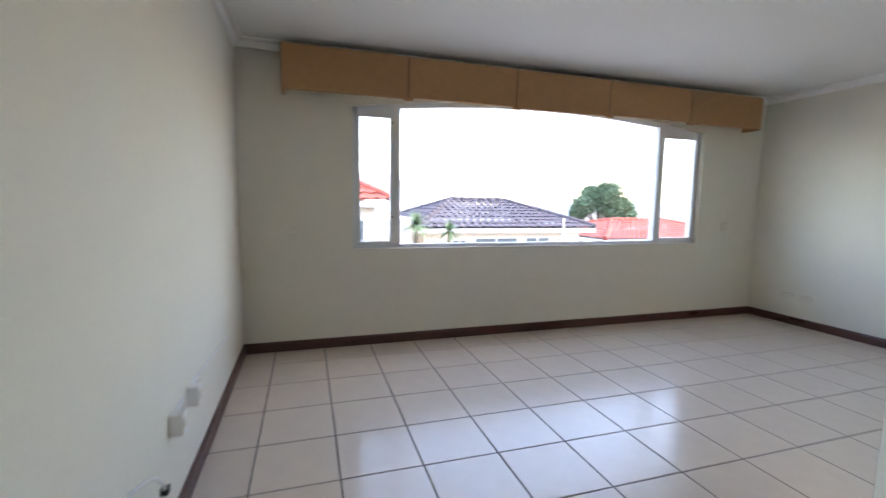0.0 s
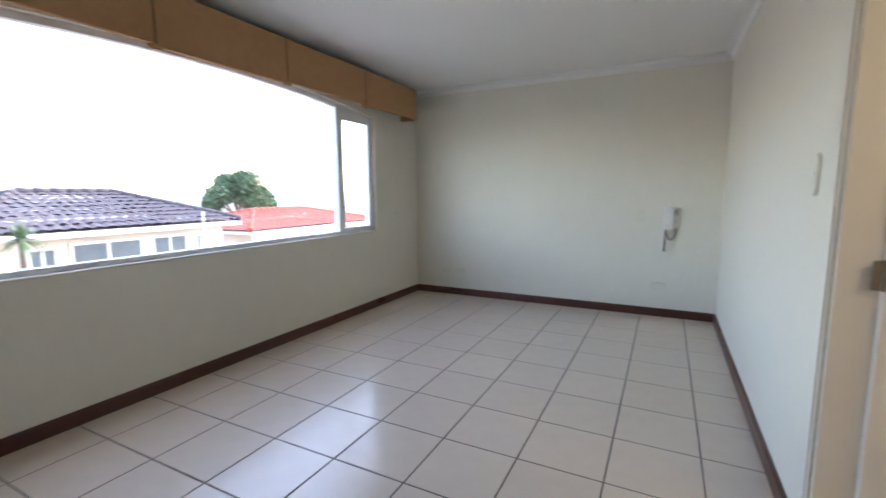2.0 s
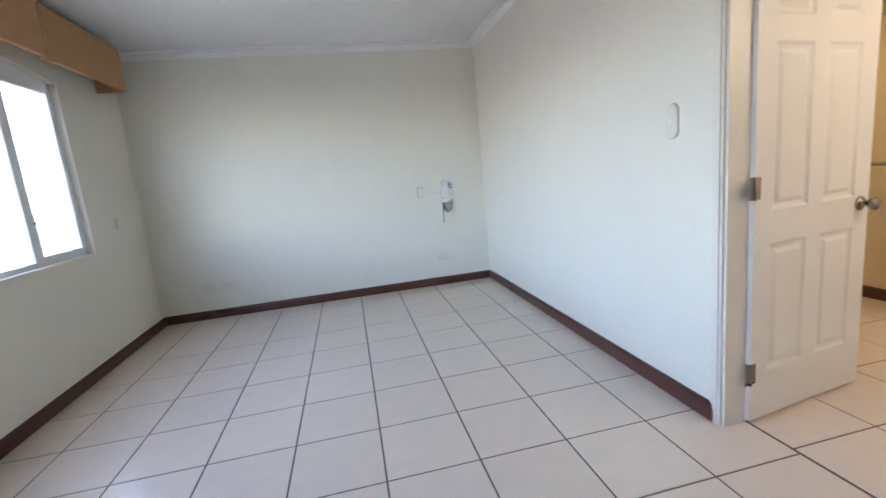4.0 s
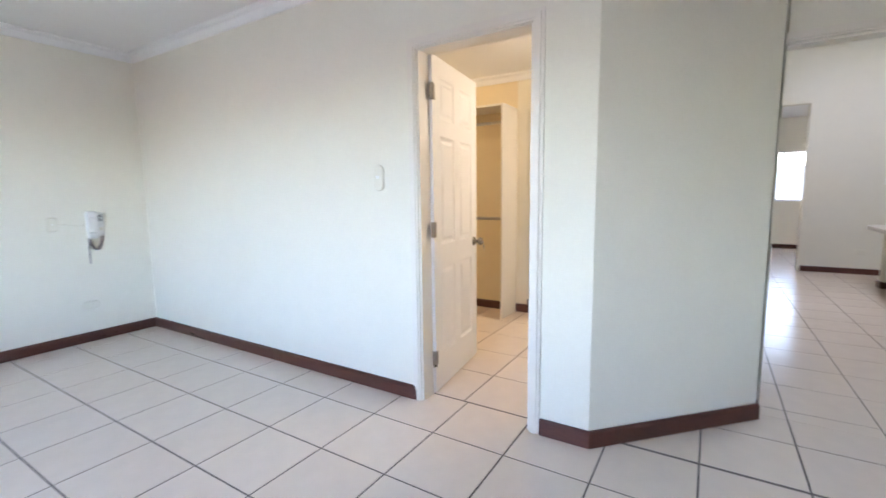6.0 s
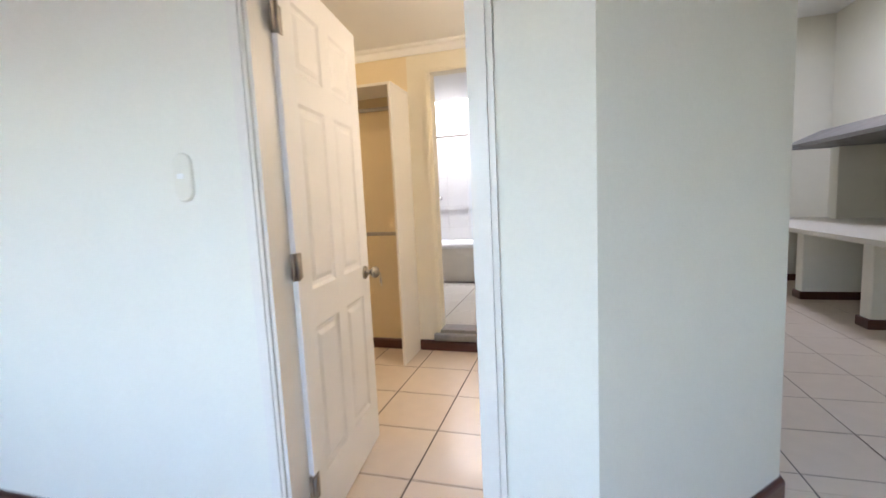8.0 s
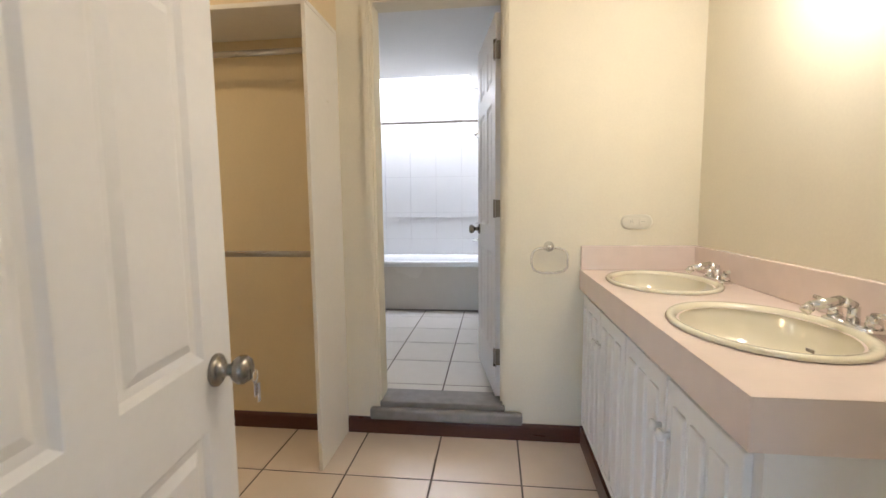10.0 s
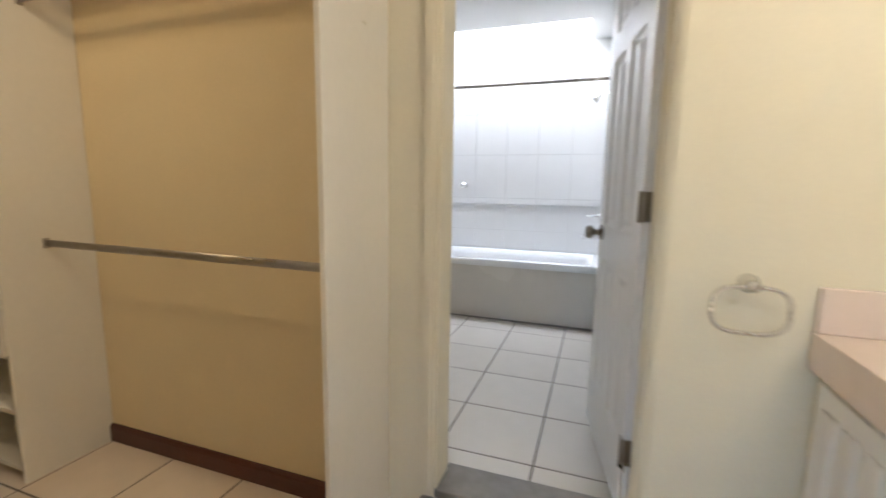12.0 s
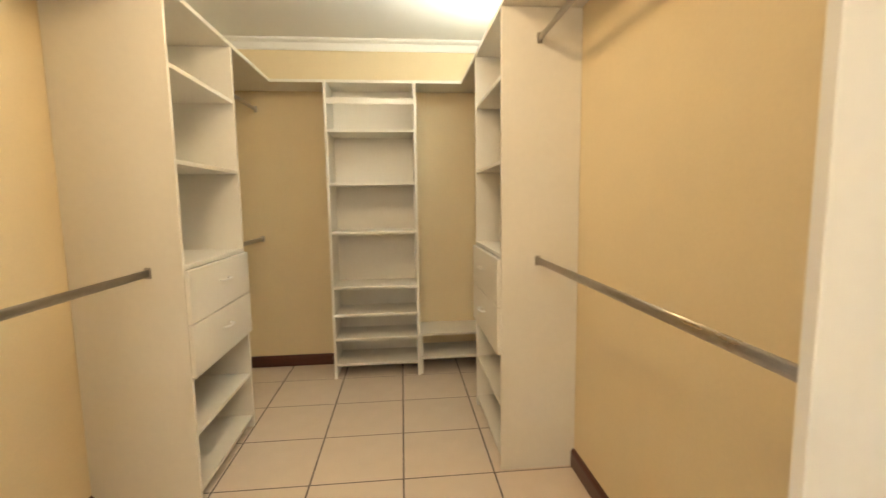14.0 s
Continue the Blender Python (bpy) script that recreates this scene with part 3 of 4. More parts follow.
def intercom():
    p = thing("intercom_phone", "white intercom handset on the cream wall with a hanging coiled cord", "intercom", at=EAST(0.155, 1.02))
    part("base", boxes((-0.062, 0.066, -0.032, 0, -0.10, 0.105), bevel=0.008), M_PLASTIC, p)
    bm = boxes((-0.068, 0.002, -0.066, -0.034, -0.11, 0.11), bevel=0.008)
    box(bm, -0.070, 0.004, -0.082, -0.031, 0.06, 0.118, bevel=0.012)
    box(bm, -0.070, 0.004, -0.082, -0.031, -0.116, -0.062, bevel=0.012)
    part("handset", bm, M_PLASTIC, p)
    part("button", boxes((0.026, 0.05, -0.037, -0.031, -0.05, -0.025), bevel=0.002), M_IVORY, p)
    part("speaker_grille", boxes(*[(0.02, 0.056, -0.0345, -0.0318, 0.03 + 0.012 * k, 0.035 + 0.012 * k) for k in range(5)]), M_DARK, p)
    bm = bmesh.new()
    pts = []
    for k in range(200):
        u = k / 199
        pts.append((-0.052 + 0.095 * u + 0.009 * math.cos(k * 1.3), -0.022 + 0.009 * math.sin(k * 1.3), -0.10 - 0.12 * math.sin(math.pi * u) ** 0.7))
    tube(bm, pts, 0.003, 6)
    part("cord", bm, M_CORD, p, "coiled grey cord")
    bm = bmesh.new()
    tube(bm, [(-0.05, -0.012, -0.10), (-0.053, -0.012, -0.18), (-0.056, -0.01, -0.26), (-0.058, -0.01, -0.34)], 0.006, 8)
    part("lead", bm, M_CORD, p)
    bm = bmesh.new()
    tube(bm, [(-0.062, -0.004, 0.0), (-0.12, -0.004, -0.006), (-0.20, -0.004, 0.012), (-0.26, -0.004, 0.015)], 0.004, 6)
    part("wire", bm, M_IVORY, p)


intercom()

# ---- dressing room ----
TOPZ = 2.10
YR, YL = -2.125, -0.82           # unit fronts
TXR, TXL = 1.64, 1.54            # towers
TW = 0.68


def handle(parent, m):
    bm = bmesh.new()
    pts = [(-0.045, 0, 0), (-0.043, -0.016, 0), (-0.03, -0.025, 0), (0.03, -0.025, 0), (0.043, -0.016, 0), (0.045, 0, 0)]
    tube(bm, [m @ Vector(q) for q in pts], 0.0045, 10)
    return part("handle", bm, M_PLASTIC, parent, "small white bow handle")


def shelf_tower(name, label, x0, yf, yw):
    """A shelf column with two drawers; yf is its front, yw the wall behind."""
    t = thing(name, label, "closet shelf", "closet shelf towers")
    x1 = x0 + TW
    lo, hi = sorted((yf, yw))
    for x in (x0, x1 - 0.018):
        part("side_panel", boxes((x, x + 0.018, lo, hi, 0, TOPZ - 0.022), bevel=0.0015), M_MELA, t)
    part("back_panel", boxes((x0 + 0.018, x1 - 0.018, *sorted((yw, yw + (yf - yw) * 0.02)), 0.06, TOPZ - 0.022)), M_MELA, t)
    ins = 0.004 * (1 if yf > yw else -1)
    for z in (0.05, 0.30, 0.54, 1.005, 1.425, 1.79):
        part("shelf", boxes((x0 + 0.018, x1 - 0.018, *sorted((yf - ins, yw + (yf - yw) * 0.02)), z, z + 0.018), bevel=0.0015), M_MELA, t)
    sg = 1 if yf > yw else -1
    for za, zb in ((0.561, 0.779), (0.784, 1.003)):
        d = part("drawer", boxes((x0 + 0.004, x1 - 0.004, *sorted((yf + 0.001 * sg, yf + 0.018 * sg)), za, zb), bevel=0.002), M_MELA, t)
        handle(d, Matrix.Translation(((x0 + x1) / 2, yf + 0.018 * sg, (za + zb) / 2 + 0.02)) @ Matrix.Rotation(0 if sg < 0 else math.pi, 4, "Z"))
    return t


shelf_tower("closet_shelf_tower", "white melamine closet tower with open shelves and two drawers", TXR, YR, YB + 0.001)
shelf_tower("closet_shelf_tower", "white melamine closet tower with open shelves, drawers and a wide side", TXL, YL, YI - 0.007)
ep = thing("closet_end_panel", "tall white melamine panel closing the hanging space", "closet panel")
part("panel", boxes((0.14, 0.158, YB + 0.001, YR + 0.02, 0, TOPZ - 0.022), bevel=0.0015), M_MELA, ep)
part("screw_cover", boxes((0.1375, 0.14, YR - 0.21, YR - 0.19, 1.72, 1.725)), M_IVORY, ep)
tb = thing("closet_top_shelf", "white melamine top shelf running round the closet", "shelf")
part("board", boxes((0.14, 2.88, YB + 0.001, YR, TOPZ - 0.02, TOPZ), bevel=0.0015), M_MELA, tb)
part("board", boxes((0.14, 2.88, YL, YI - 0.007, TOPZ - 0.02, TOPZ), bevel=0.0015), M_MELA, tb)
part("board", boxes((2.88, XC - 0.001, YB + 0.001, YI - 0.007, TOPZ - 0.02, TOPZ), bevel=0.0015), M_MELA, tb)


def back_unit():
    u = thing("closet_back_shelves", "tall white open shelf unit against the closet back wall", "closet shelf")
    y0, y1, xf = -1.80, -1.18, 2.82
    for y in (y0, y1 - 0.018):
        part("side_panel", boxes((xf, XC - 0.001, y, y + 0.018, 0, TOPZ - 0.021), bevel=0.0015), M_MELA, u)
    part("back_panel", boxes((XC - 0.012, XC - 0.002, y0 + 0.018, y1 - 0.018, 0.09, TOPZ - 0.021)), M_MELA, u)
    for z in (0.10, 0.285, 0.462, 0.66, 1.05, 1.39, 1.75):
        part("shelf", boxes((xf + 0.006, XC - 0.013, y0 + 0.018, y1 - 0.018, z - 0.009, z + 0.009), bevel=0.0015), M_MELA, u)
    part("rail", boxes((xf + 0.02, xf + 0.036, y0 + 0.018, y1 - 0.018, 1.93, 1.97), bevel=0.0015), M_MELA, u)
    b = thing("closet_low_shelf", "low white two-level shoe shelf in the closet corner", "shelf")
    for z in (0.125, 0.30):
        part("shelf", boxes((xf + 0.006, XC - 0.001, YB + 0.02, y0 - 0.002, z - 0.009, z + 0.009), bevel=0.0015), M_MELA, b)
    part("side_panel", boxes((xf + 0.03, XC - 0.001, YB + 0.002, YB + 0.02, 0, 0.291)), M_MELA, b)
    part("side_panel", boxes((xf + 0.03, XC - 0.001, y0 - 0.02, y0 - 0.003, 0, 0.291)), M_MELA, b)


back_unit()


def rod(a, b, label, w=0.012, h=0.03):
    """A flat oval hanging rail along x between two sockets."""
    r = thing("closet_rod", label, "closet rod", "closet hanging rods")
    bm = bmesh.new()
    (xa, y, z), (xb, _, _) = a, b
    ra, rb = [], []
    for k in range(16):
        an = k * math.pi / 8
        dy, dz = w / 2 * math.cos(an), h / 2 * math.sin(an)
        ra.append(bm.verts.new((xa + 0.004, y + dy, z + dz)))
        rb.append(bm.verts.new((xb - 0.004, y + dy, z + dz)))
    for k in range(16):
        bm.faces.new((ra[k], ra[(k + 1) % 16], rb[(k + 1) % 16], rb[k])).smooth = True
    bm.faces.new(ra)
    bm.faces.new(rb[::-1])
    part("bar", bm, M_STEEL, r)
    for x in (xa, xb - 0.008):
        bm = boxes((x, x + 0.008, y - 0.012, y + 0.012, z - 0.022, z + 0.022), bevel=0.003)
        part("socket", bm, M_STEEL, r)
    return r


rod((0.158, -2.29, 0.995), (TXR, -2.29, 0.995), "flat brushed steel hanging rod at waist height")
rod((0.158, -2.29, 1.95), (TXR, -2.29, 1.95), "flat brushed steel hanging rod under the top shelf")
rod((0.158, -0.69, 1.0), (TXL, -0.69, 1.0), "flat brushed steel hanging rod on the tower side")
rod((TXL + TW, -0.64, 1.0), (XC, -0.64, 1.0), "short brushed steel rod beside the back wall")
rod((TXL + TW, -0.64, 1.95), (XC, -0.64, 1.95), "short brushed steel rod under the top shelf")
rod((TXR + TW, -2.29, 1.95), (XC, -2.29, 1.95), "short brushed steel rod in the corner")
ep2 = thing("closet_end_panel", "tall white melamine panel beside the door wall", "closet panel")
part("panel", boxes((0.14, 0.158, YL, YI - 0.007, 0, TOPZ - 0.021), bevel=0.0015), M_MELA, ep2)

th = thing("stone_threshold", "worn grey stone step in the bath doorway", "threshold", kind="structure")
part("slab", boxes((BX0 - 0.09, BX1 + 0.045, YB + 0.001, YB + 0.045, 0.088, ZB + 0.0), bevel=0.012), M_STONE, th)
part("slab", boxes((BX0 + 0.001, BX1 - 0.001, YT - 0.05, YB, ZB - 0.009, ZB + 0.025), bevel=0.006), M_STONE, th)

VX1 = -1.075                      # vanity front
VY1 = -1.02


def vanity():
    c = thing("vanity_cabinet", "white bathroom vanity cabinet with raised panel doors under a marble top", "vanity")
    part("body", boxes((XV + 0.002, VX1 - 0.03, YB + 0.002, VY1 - 0.01, 0.09, 0.80)), M_DOOR, c)
    part("toe_kick", boxes((XV + 0.002, VX1 - 0.012, YB + 0.002, VY1 - 0.01, 0.0, 0.088)), M_BASE, c, "dark stained wooden toe board")
    n = 4
    y0, y1 = YB + 0.03, VY1 - 0.03
    for k in range(n):
        a, b = y0 + (y1 - y0) * k / n + 0.006, y0 + (y1 - y0) * (k + 1) / n - 0.006
        d = part("door", boxes((VX1 - 0.03, VX1 - 0.012, a, b, 0.12, 0.78), bevel=0.003), M_DOOR, c)
        m = 3
        for q in range(m):
            ya, yb = a + 0.03 + (b - a - 0.06) * q / m, a + 0.03 + (b - a - 0.06) * (q + 1) / m
            part("moulding", boxes((VX1 - 0.013, VX1 - 0.004, ya + 0.012, yb - 0.012, 0.17, 0.73), bevel=0.008), M_DOOR, d)
        ky = b - 0.02 if k % 2 == 0 else a + 0.02
        bm = bmesh.new()
        lathe(bm, [(0, 0), (0.008, 0), (0.007, 0.012), (0.016, 0.02), (0.015, 0.028), (0, 0.031)],
              Matrix.Translation((VX1 - 0.012, ky, 0.64)) @ Matrix.Rotation(radians(90), 4, "Y"), 16)
        part("knob", bm, M_PLASTIC, d, "round white knob")
    t = thing("countertop", "peach cultured marble vanity top with a backsplash", "countertop")
    bm = bmesh.new()
    # slab with two oval cut-outs
    x0, x1, ya, yb, z0, z1 = XV + 0.002, VX1, YB + 0.002, VY1, 0.802, 0.90
    cx = (x0 + x1) / 2 + 0.02
    cys = (-2.12, -1.45)
    cells = [(ya, (cys[0] + cys[1]) / 2, cys[0]), ((cys[0] + cys[1]) / 2, yb, cys[1])]
    for a, b, cy in cells:
        inner, outer = [], []
        for k in range(48):
            an = 2 * math.pi * k / 48
            dx, dy = math.cos(an), math.sin(an)
            inner.append(bm.verts.new((cx + 0.175 * dx, cy + 0.225 * dy, z1)))
            s = min(((x1 - cx) / dx if dx > 1e-6 else (x0 - cx) / dx if dx < -1e-6 else 9),
                    ((b - cy) / dy if dy > 1e-6 else (a - cy) / dy if dy < -1e-6 else 9))
            outer.append(bm.verts.new((cx + s * dx, cy + s * dy, z1)))
        for k in range(48):
            bm.faces.new((inner[k], outer[k], outer[(k + 1) % 48], inner[(k + 1) % 48]))
        for X, Y in ((x0, a), (x1, a), (x1, b), (x0, b)):
            near = sorted(outer, key=lambda v: (v.co.x - X) ** 2 + (v.co.y - Y) ** 2)[:2]
            if min((v.co.x - X) ** 2 + (v.co.y - Y) ** 2 for v in near) > 1e-8:
                bm.faces.new((near[0], near[1], bm.verts.new((X, Y, z1))))
    part("slab", bm, M_COUNTER, t)
    part("front_apron", boxes((x1 - 0.03, x1 + 0.002, ya, yb, z0, z1 - 0.0005), (x0, x1 - 0.03, yb - 0.03, yb, z0, z1 - 0.0005), (x0, x1 - 0.03, ya, yb - 0.03, z0, z0 + 0.004)), M_COUNTER, t)
    part("backsplash", boxes((x0, x0 + 0.018, ya + 0.018, yb, z1, z1 + 0.12), bevel=0.004), M_COUNTER, t)
    part("backsplash", boxes((x0, x1, ya, ya + 0.018, z1, z1 + 0.12), bevel=0.004), M_COUNTER, t)
    for cy in cys:
        s = thing("wash_basin", "oval cream porcelain wash basin set in the marble top", "sink", "basins in the vanity")
        bm = bmesh.new()
        lathe(bm, [(1.12, 0.002), (1.13, 0.008), (1.10, 0.014), (1.02, 0.012), (0.98, 0.0), (0.93, -0.04), (0.8, -0.085), (0.55, -0.11), (0.25, -0.118), (0.09, -0.12)],
              Matrix.Translation((cx, cy, z1)), 48, 0.185, 0.235)
        part("bowl", bm, M_BASIN, s)
        bm = bmesh.new()
        lathe(bm, [(0.0, 0.004), (0.018, 0.004), (0.022, 0.0)], Matrix.Translation((cx, cy, z1 - 0.118)), 16)
        part("drain", bm, M_CHROME, s, "chrome drain")
        bm = boxes((cx - 0.125, cx - 0.12, cy - 0.012, cy + 0.012, z1 - 0.06, z1 - 0.052))
        part("overflow", bm, M_KNOB, s)
        f = thing("basin_faucet", "chrome basin faucet with two lever handles", "faucet", "faucets on the vanity")
        fx = x0 + 0.075
        part("base", boxes((fx - 0.025, fx + 0.025, cy - 0.08, cy + 0.08, z1, z1 + 0.022), bevel=0.01), M_CHROME, f)
        bm = bmesh.new()
        tube(bm, [(fx, cy, z1 + 0.02), (fx, cy, z1 + 0.06), (fx + 0.03, cy, z1 + 0.075), (fx + 0.10, cy, z1 + 0.06), (fx + 0.115, cy, z1 + 0.045)], 0.013, 14)
        part("spout", bm, M_CHROME, f)
        for sg in (-1, 1):
            bm = bmesh.new()
            cyl(bm, (fx, cy + sg * 0.06, z1 + 0.02), (fx, cy + sg * 0.06, z1 + 0.05), 0.018, 0.014)
            cyl(bm, (fx, cy + sg * 0.06, z1 + 0.05), (fx + 0.015, cy + sg * 0.115, z1 + 0.062), 0.009, 0.006)
            part("lever", bm, M_CHROME, f)


vanity()
tr = thing("towel_ring", "oval chrome towel ring on the wall by the vanity", "towel ring")
bm = bmesh.new()
lathe(bm, [(0, 0), (0.026, 0), (0.026, 0.008), (0.016, 0.014), (0.012, 0.04), (0.016, 0.05), (0, 0.053)],
      Matrix.Translation((-0.92, YB, 1.015)) @ Matrix.Rotation(radians(-90), 4, "X"), 20)
part("mount", bm, M_CHROME, tr)
bm = bmesh.new()
tube(bm, [(-0.92 + 0.088 * math.copysign(abs(math.cos(k * math.pi / 20)) ** 0.6, math.cos(k * math.pi / 20)), YB + 0.042,
           0.95 + 0.062 * math.copysign(abs(math.sin(k * math.pi / 20)) ** 0.7, math.sin(k * math.pi / 20))) for k in range(41)], 0.006, 10)
part("ring", bm, M_CHROME, tr)
plate("wall_outlet", "ivory double power outlet above the vanity backsplash", SOUTH(-1.335, 1.135, YB), 0.145, 0.072, OUT, category="outlet")
cl = thing("ceiling_lamp", "round warm glass ceiling lamp in the dressing room", "lamp")
bm = bmesh.new()
lathe(bm, [(0.0, -0.095), (0.08, -0.085), (0.13, -0.055), (0.15, -0.012)], Matrix.Translation((1.15, -1.48, CEIL - 0.10)), 28)
part("shade", bm, M_LAMP, cl)
bm = bmesh.new()
lathe(bm, [(0.16, -0.014), (0.165, -0.006), (0.16, 0.0), (0.0, 0.0)], Matrix.Translation((1.15, -1.48, CEIL - 0.10)), 28)
part("ring", bm, M_CHROME, cl)
lamp = new("ceiling_lamp_light", bpy.data.lights.new("ceiling_lamp_light", "POINT"))
lamp.data.energy, lamp.data.color, lamp.data.shadow_soft_size = 1.0, (1.0, 0.71, 0.38), 0.1
lamp.location = (1.15, -1.48, CEIL - 0.215)
# Assumed uplight, hidden on the shelf; added to brighten the closet ceiling and upper walls.
sl = thing("closet_uplight_fill", "unseen cool white tube added on the closet top shelf to brighten the ceiling", "lamp")
part("batten", boxes((1.66, 2.28, -2.30, -2.24, TOPZ, TOPZ + 0.025), bevel=0.004), M_PLASTIC, sl)
bm = bmesh.new()
cyl(bm, (1.69, -2.27, TOPZ + 0.042), (2.25, -2.27, TOPZ + 0.042), 0.013)
part("tube", bm, M_TUBE, sl, "added glowing white tube")
area("closet_uplight_fill_light", look((1.97, -2.27, TOPZ + 0.062), (1.97, -2.1, CEIL + 0.6)), 0.56, 0.03, 0.8, (0.92, 1.0, 0.93))
# Assumed fixture out of view, added to brighten the vanity walls.
vl = thing("vanity_fill", "unseen warm glass wall lamp added above the vanity to brighten it", "lamp")
part("backplate", boxes((XV, XV + 0.02, -1.75, -1.35, 2.02, 2.10), bevel=0.006), M_CHROME, vl)
for y in (-1.68, -1.42):
    bm = bmesh.new()
    lathe(bm, [(0.0, -0.12), (0.035, -0.11), (0.055, -0.06), (0.045, -0.01), (0.02, 0.0)], Matrix.Translation((XV + 0.09, y, 2.08)), 20)
    cyl(bm, (XV + 0.02, y, 2.07), (XV + 0.09, y, 2.075), 0.008)
    part("shade", bm, M_LAMP, vl)
# Fill for the vanity; its pale colour also covers daylight from the next rooms.
vlamp = new("vanity_fill_light", bpy.data.lights.new("vanity_fill_light", "POINT"))
vlamp.data.energy, vlamp.data.color, vlamp.data.shadow_soft_size = 1.2, (1.0, 0.90, 0.76), 0.1
vlamp.location = (XV + 0.24, -1.55, 1.98)

# ---- bath things ----
TYF = -4.62


def bathtub():
    t = thing("bathtub", "white built-in bathtub with a plain front apron", "bathtub")
    z0, z1 = ZB, 0.66
    x0, x1, y0, y1 = TX0 + 0.002, BXE - 0.002, YBB + 0.03, TYF
    part("apron", boxes((x0, x1, y1 - 0.02, y1 - 0.012, z0, z1 - 0.05)), M_BTILE, t, "beige tiled front")
    bm = bmesh.new()
    prof = [(0.0, -0.055), (0.0, -0.006), (0.006, 0.0), (0.055, 0.0), (0.07, -0.008), (0.085, -0.06), (0.13, -0.32), (0.2, -0.38)]
    loops = []
    for o, h in prof:
        r = 0.02 + max(0, o - 0.05) * 0.9
        pts = []
        for cx, cy, a0 in ((x1 - o - r, y1 - o - r, 0), (x0 + o + r, y1 - o - r, 90), (x0 + o + r, y0 + o + r, 180), (x1 - o - r, y0 + o + r, 270)):
            for k in range(7):
                a = radians(a0 + 15 * k)
                pts.append(bm.verts.new((cx + r * math.cos(a), cy + r * math.sin(a), z1 + h)))
        loops.append(pts)
    for a, b in zip(loops, loops[1:]):
        n = len(a)
        for k in range(n):
            bm.faces.new((a[k], a[(k + 1) % n], b[(k + 1) % n], b[k])).smooth = True
    bm.faces.new(loops[-1])
    part("rim", bm, M_TUB, t)
    part("foot_strip", boxes((x0, x1, y1 - 0.012, y1 - 0.002, z0, z0 + 0.014), bevel=0.003), M_STONE, t, "narrow worn strip at the floor")


bathtub()
sr = thing("shower_rod", "thin dark chrome shower curtain rod over the bathtub", "shower rod")
bm = bmesh.new()
cyl(bm, (TX0, TYF - 0.08, 2.06), (BXE, TYF - 0.08, 2.06), 0.0125)
part("bar", bm, M_KNOB, sr)
for x in (TX0, BXE - 0.012):
    bm = bmesh.new()
    cyl(bm, (x, TYF - 0.08, 2.06), (x + 0.012, TYF - 0.08, 2.06), 0.03)
    part("flange", bm, M_CHROME, sr)
tp = thing("bath_taps", "pair of chrome taps on the tiled bath wall", "faucet")
for x in (0.73, 0.89):
    bm = bmesh.new()
    lathe(bm, [(0, 0), (0.03, 0), (0.028, 0.01), (0.014, 0.02), (0.014, 0.045), (0.028, 0.05), (0.028, 0.07), (0, 0.078)],
          Matrix.Translation((x, YBB + 0.01, 1.27)) @ Matrix.Rotation(radians(-90), 4, "X"), 16)
    part("tap", bm, M_CHROME, tp)
sd = thing("bath_spout", "chrome lever and tub spout on the end wall", "faucet")
bm = bmesh.new()
cyl(bm, (TX0, -4.96, 0.86), (TX0 + 0.16, -4.96, 0.855), 0.02, 0.017)
part("spout", bm, M_CHROME, sd)
bm = bmesh.new()
cyl(bm, (TX0, -4.96, 1.03), (TX0 + 0.04, -4.96, 1.03), 0.026)
cyl(bm, (TX0 + 0.03, -4.96, 1.03), (TX0 + 0.12, -4.82, 1.035), 0.008)
part("lever", bm, M_CHROME, sd)
sh = thing("shower", "small chrome shower head high on the end wall", "shower head")
bm = bmesh.new()
cyl(bm, (TX0, -4.96, 2.02), (TX0 + 0.1, -4.96, 1.99), 0.009)
cyl(bm, (TX0 + 0.09, -4.96, 2.0), (TX0 + 0.13, -4.96, 1.95), 0.014, 0.03)
part("head", bm, M_CHROME, sh)

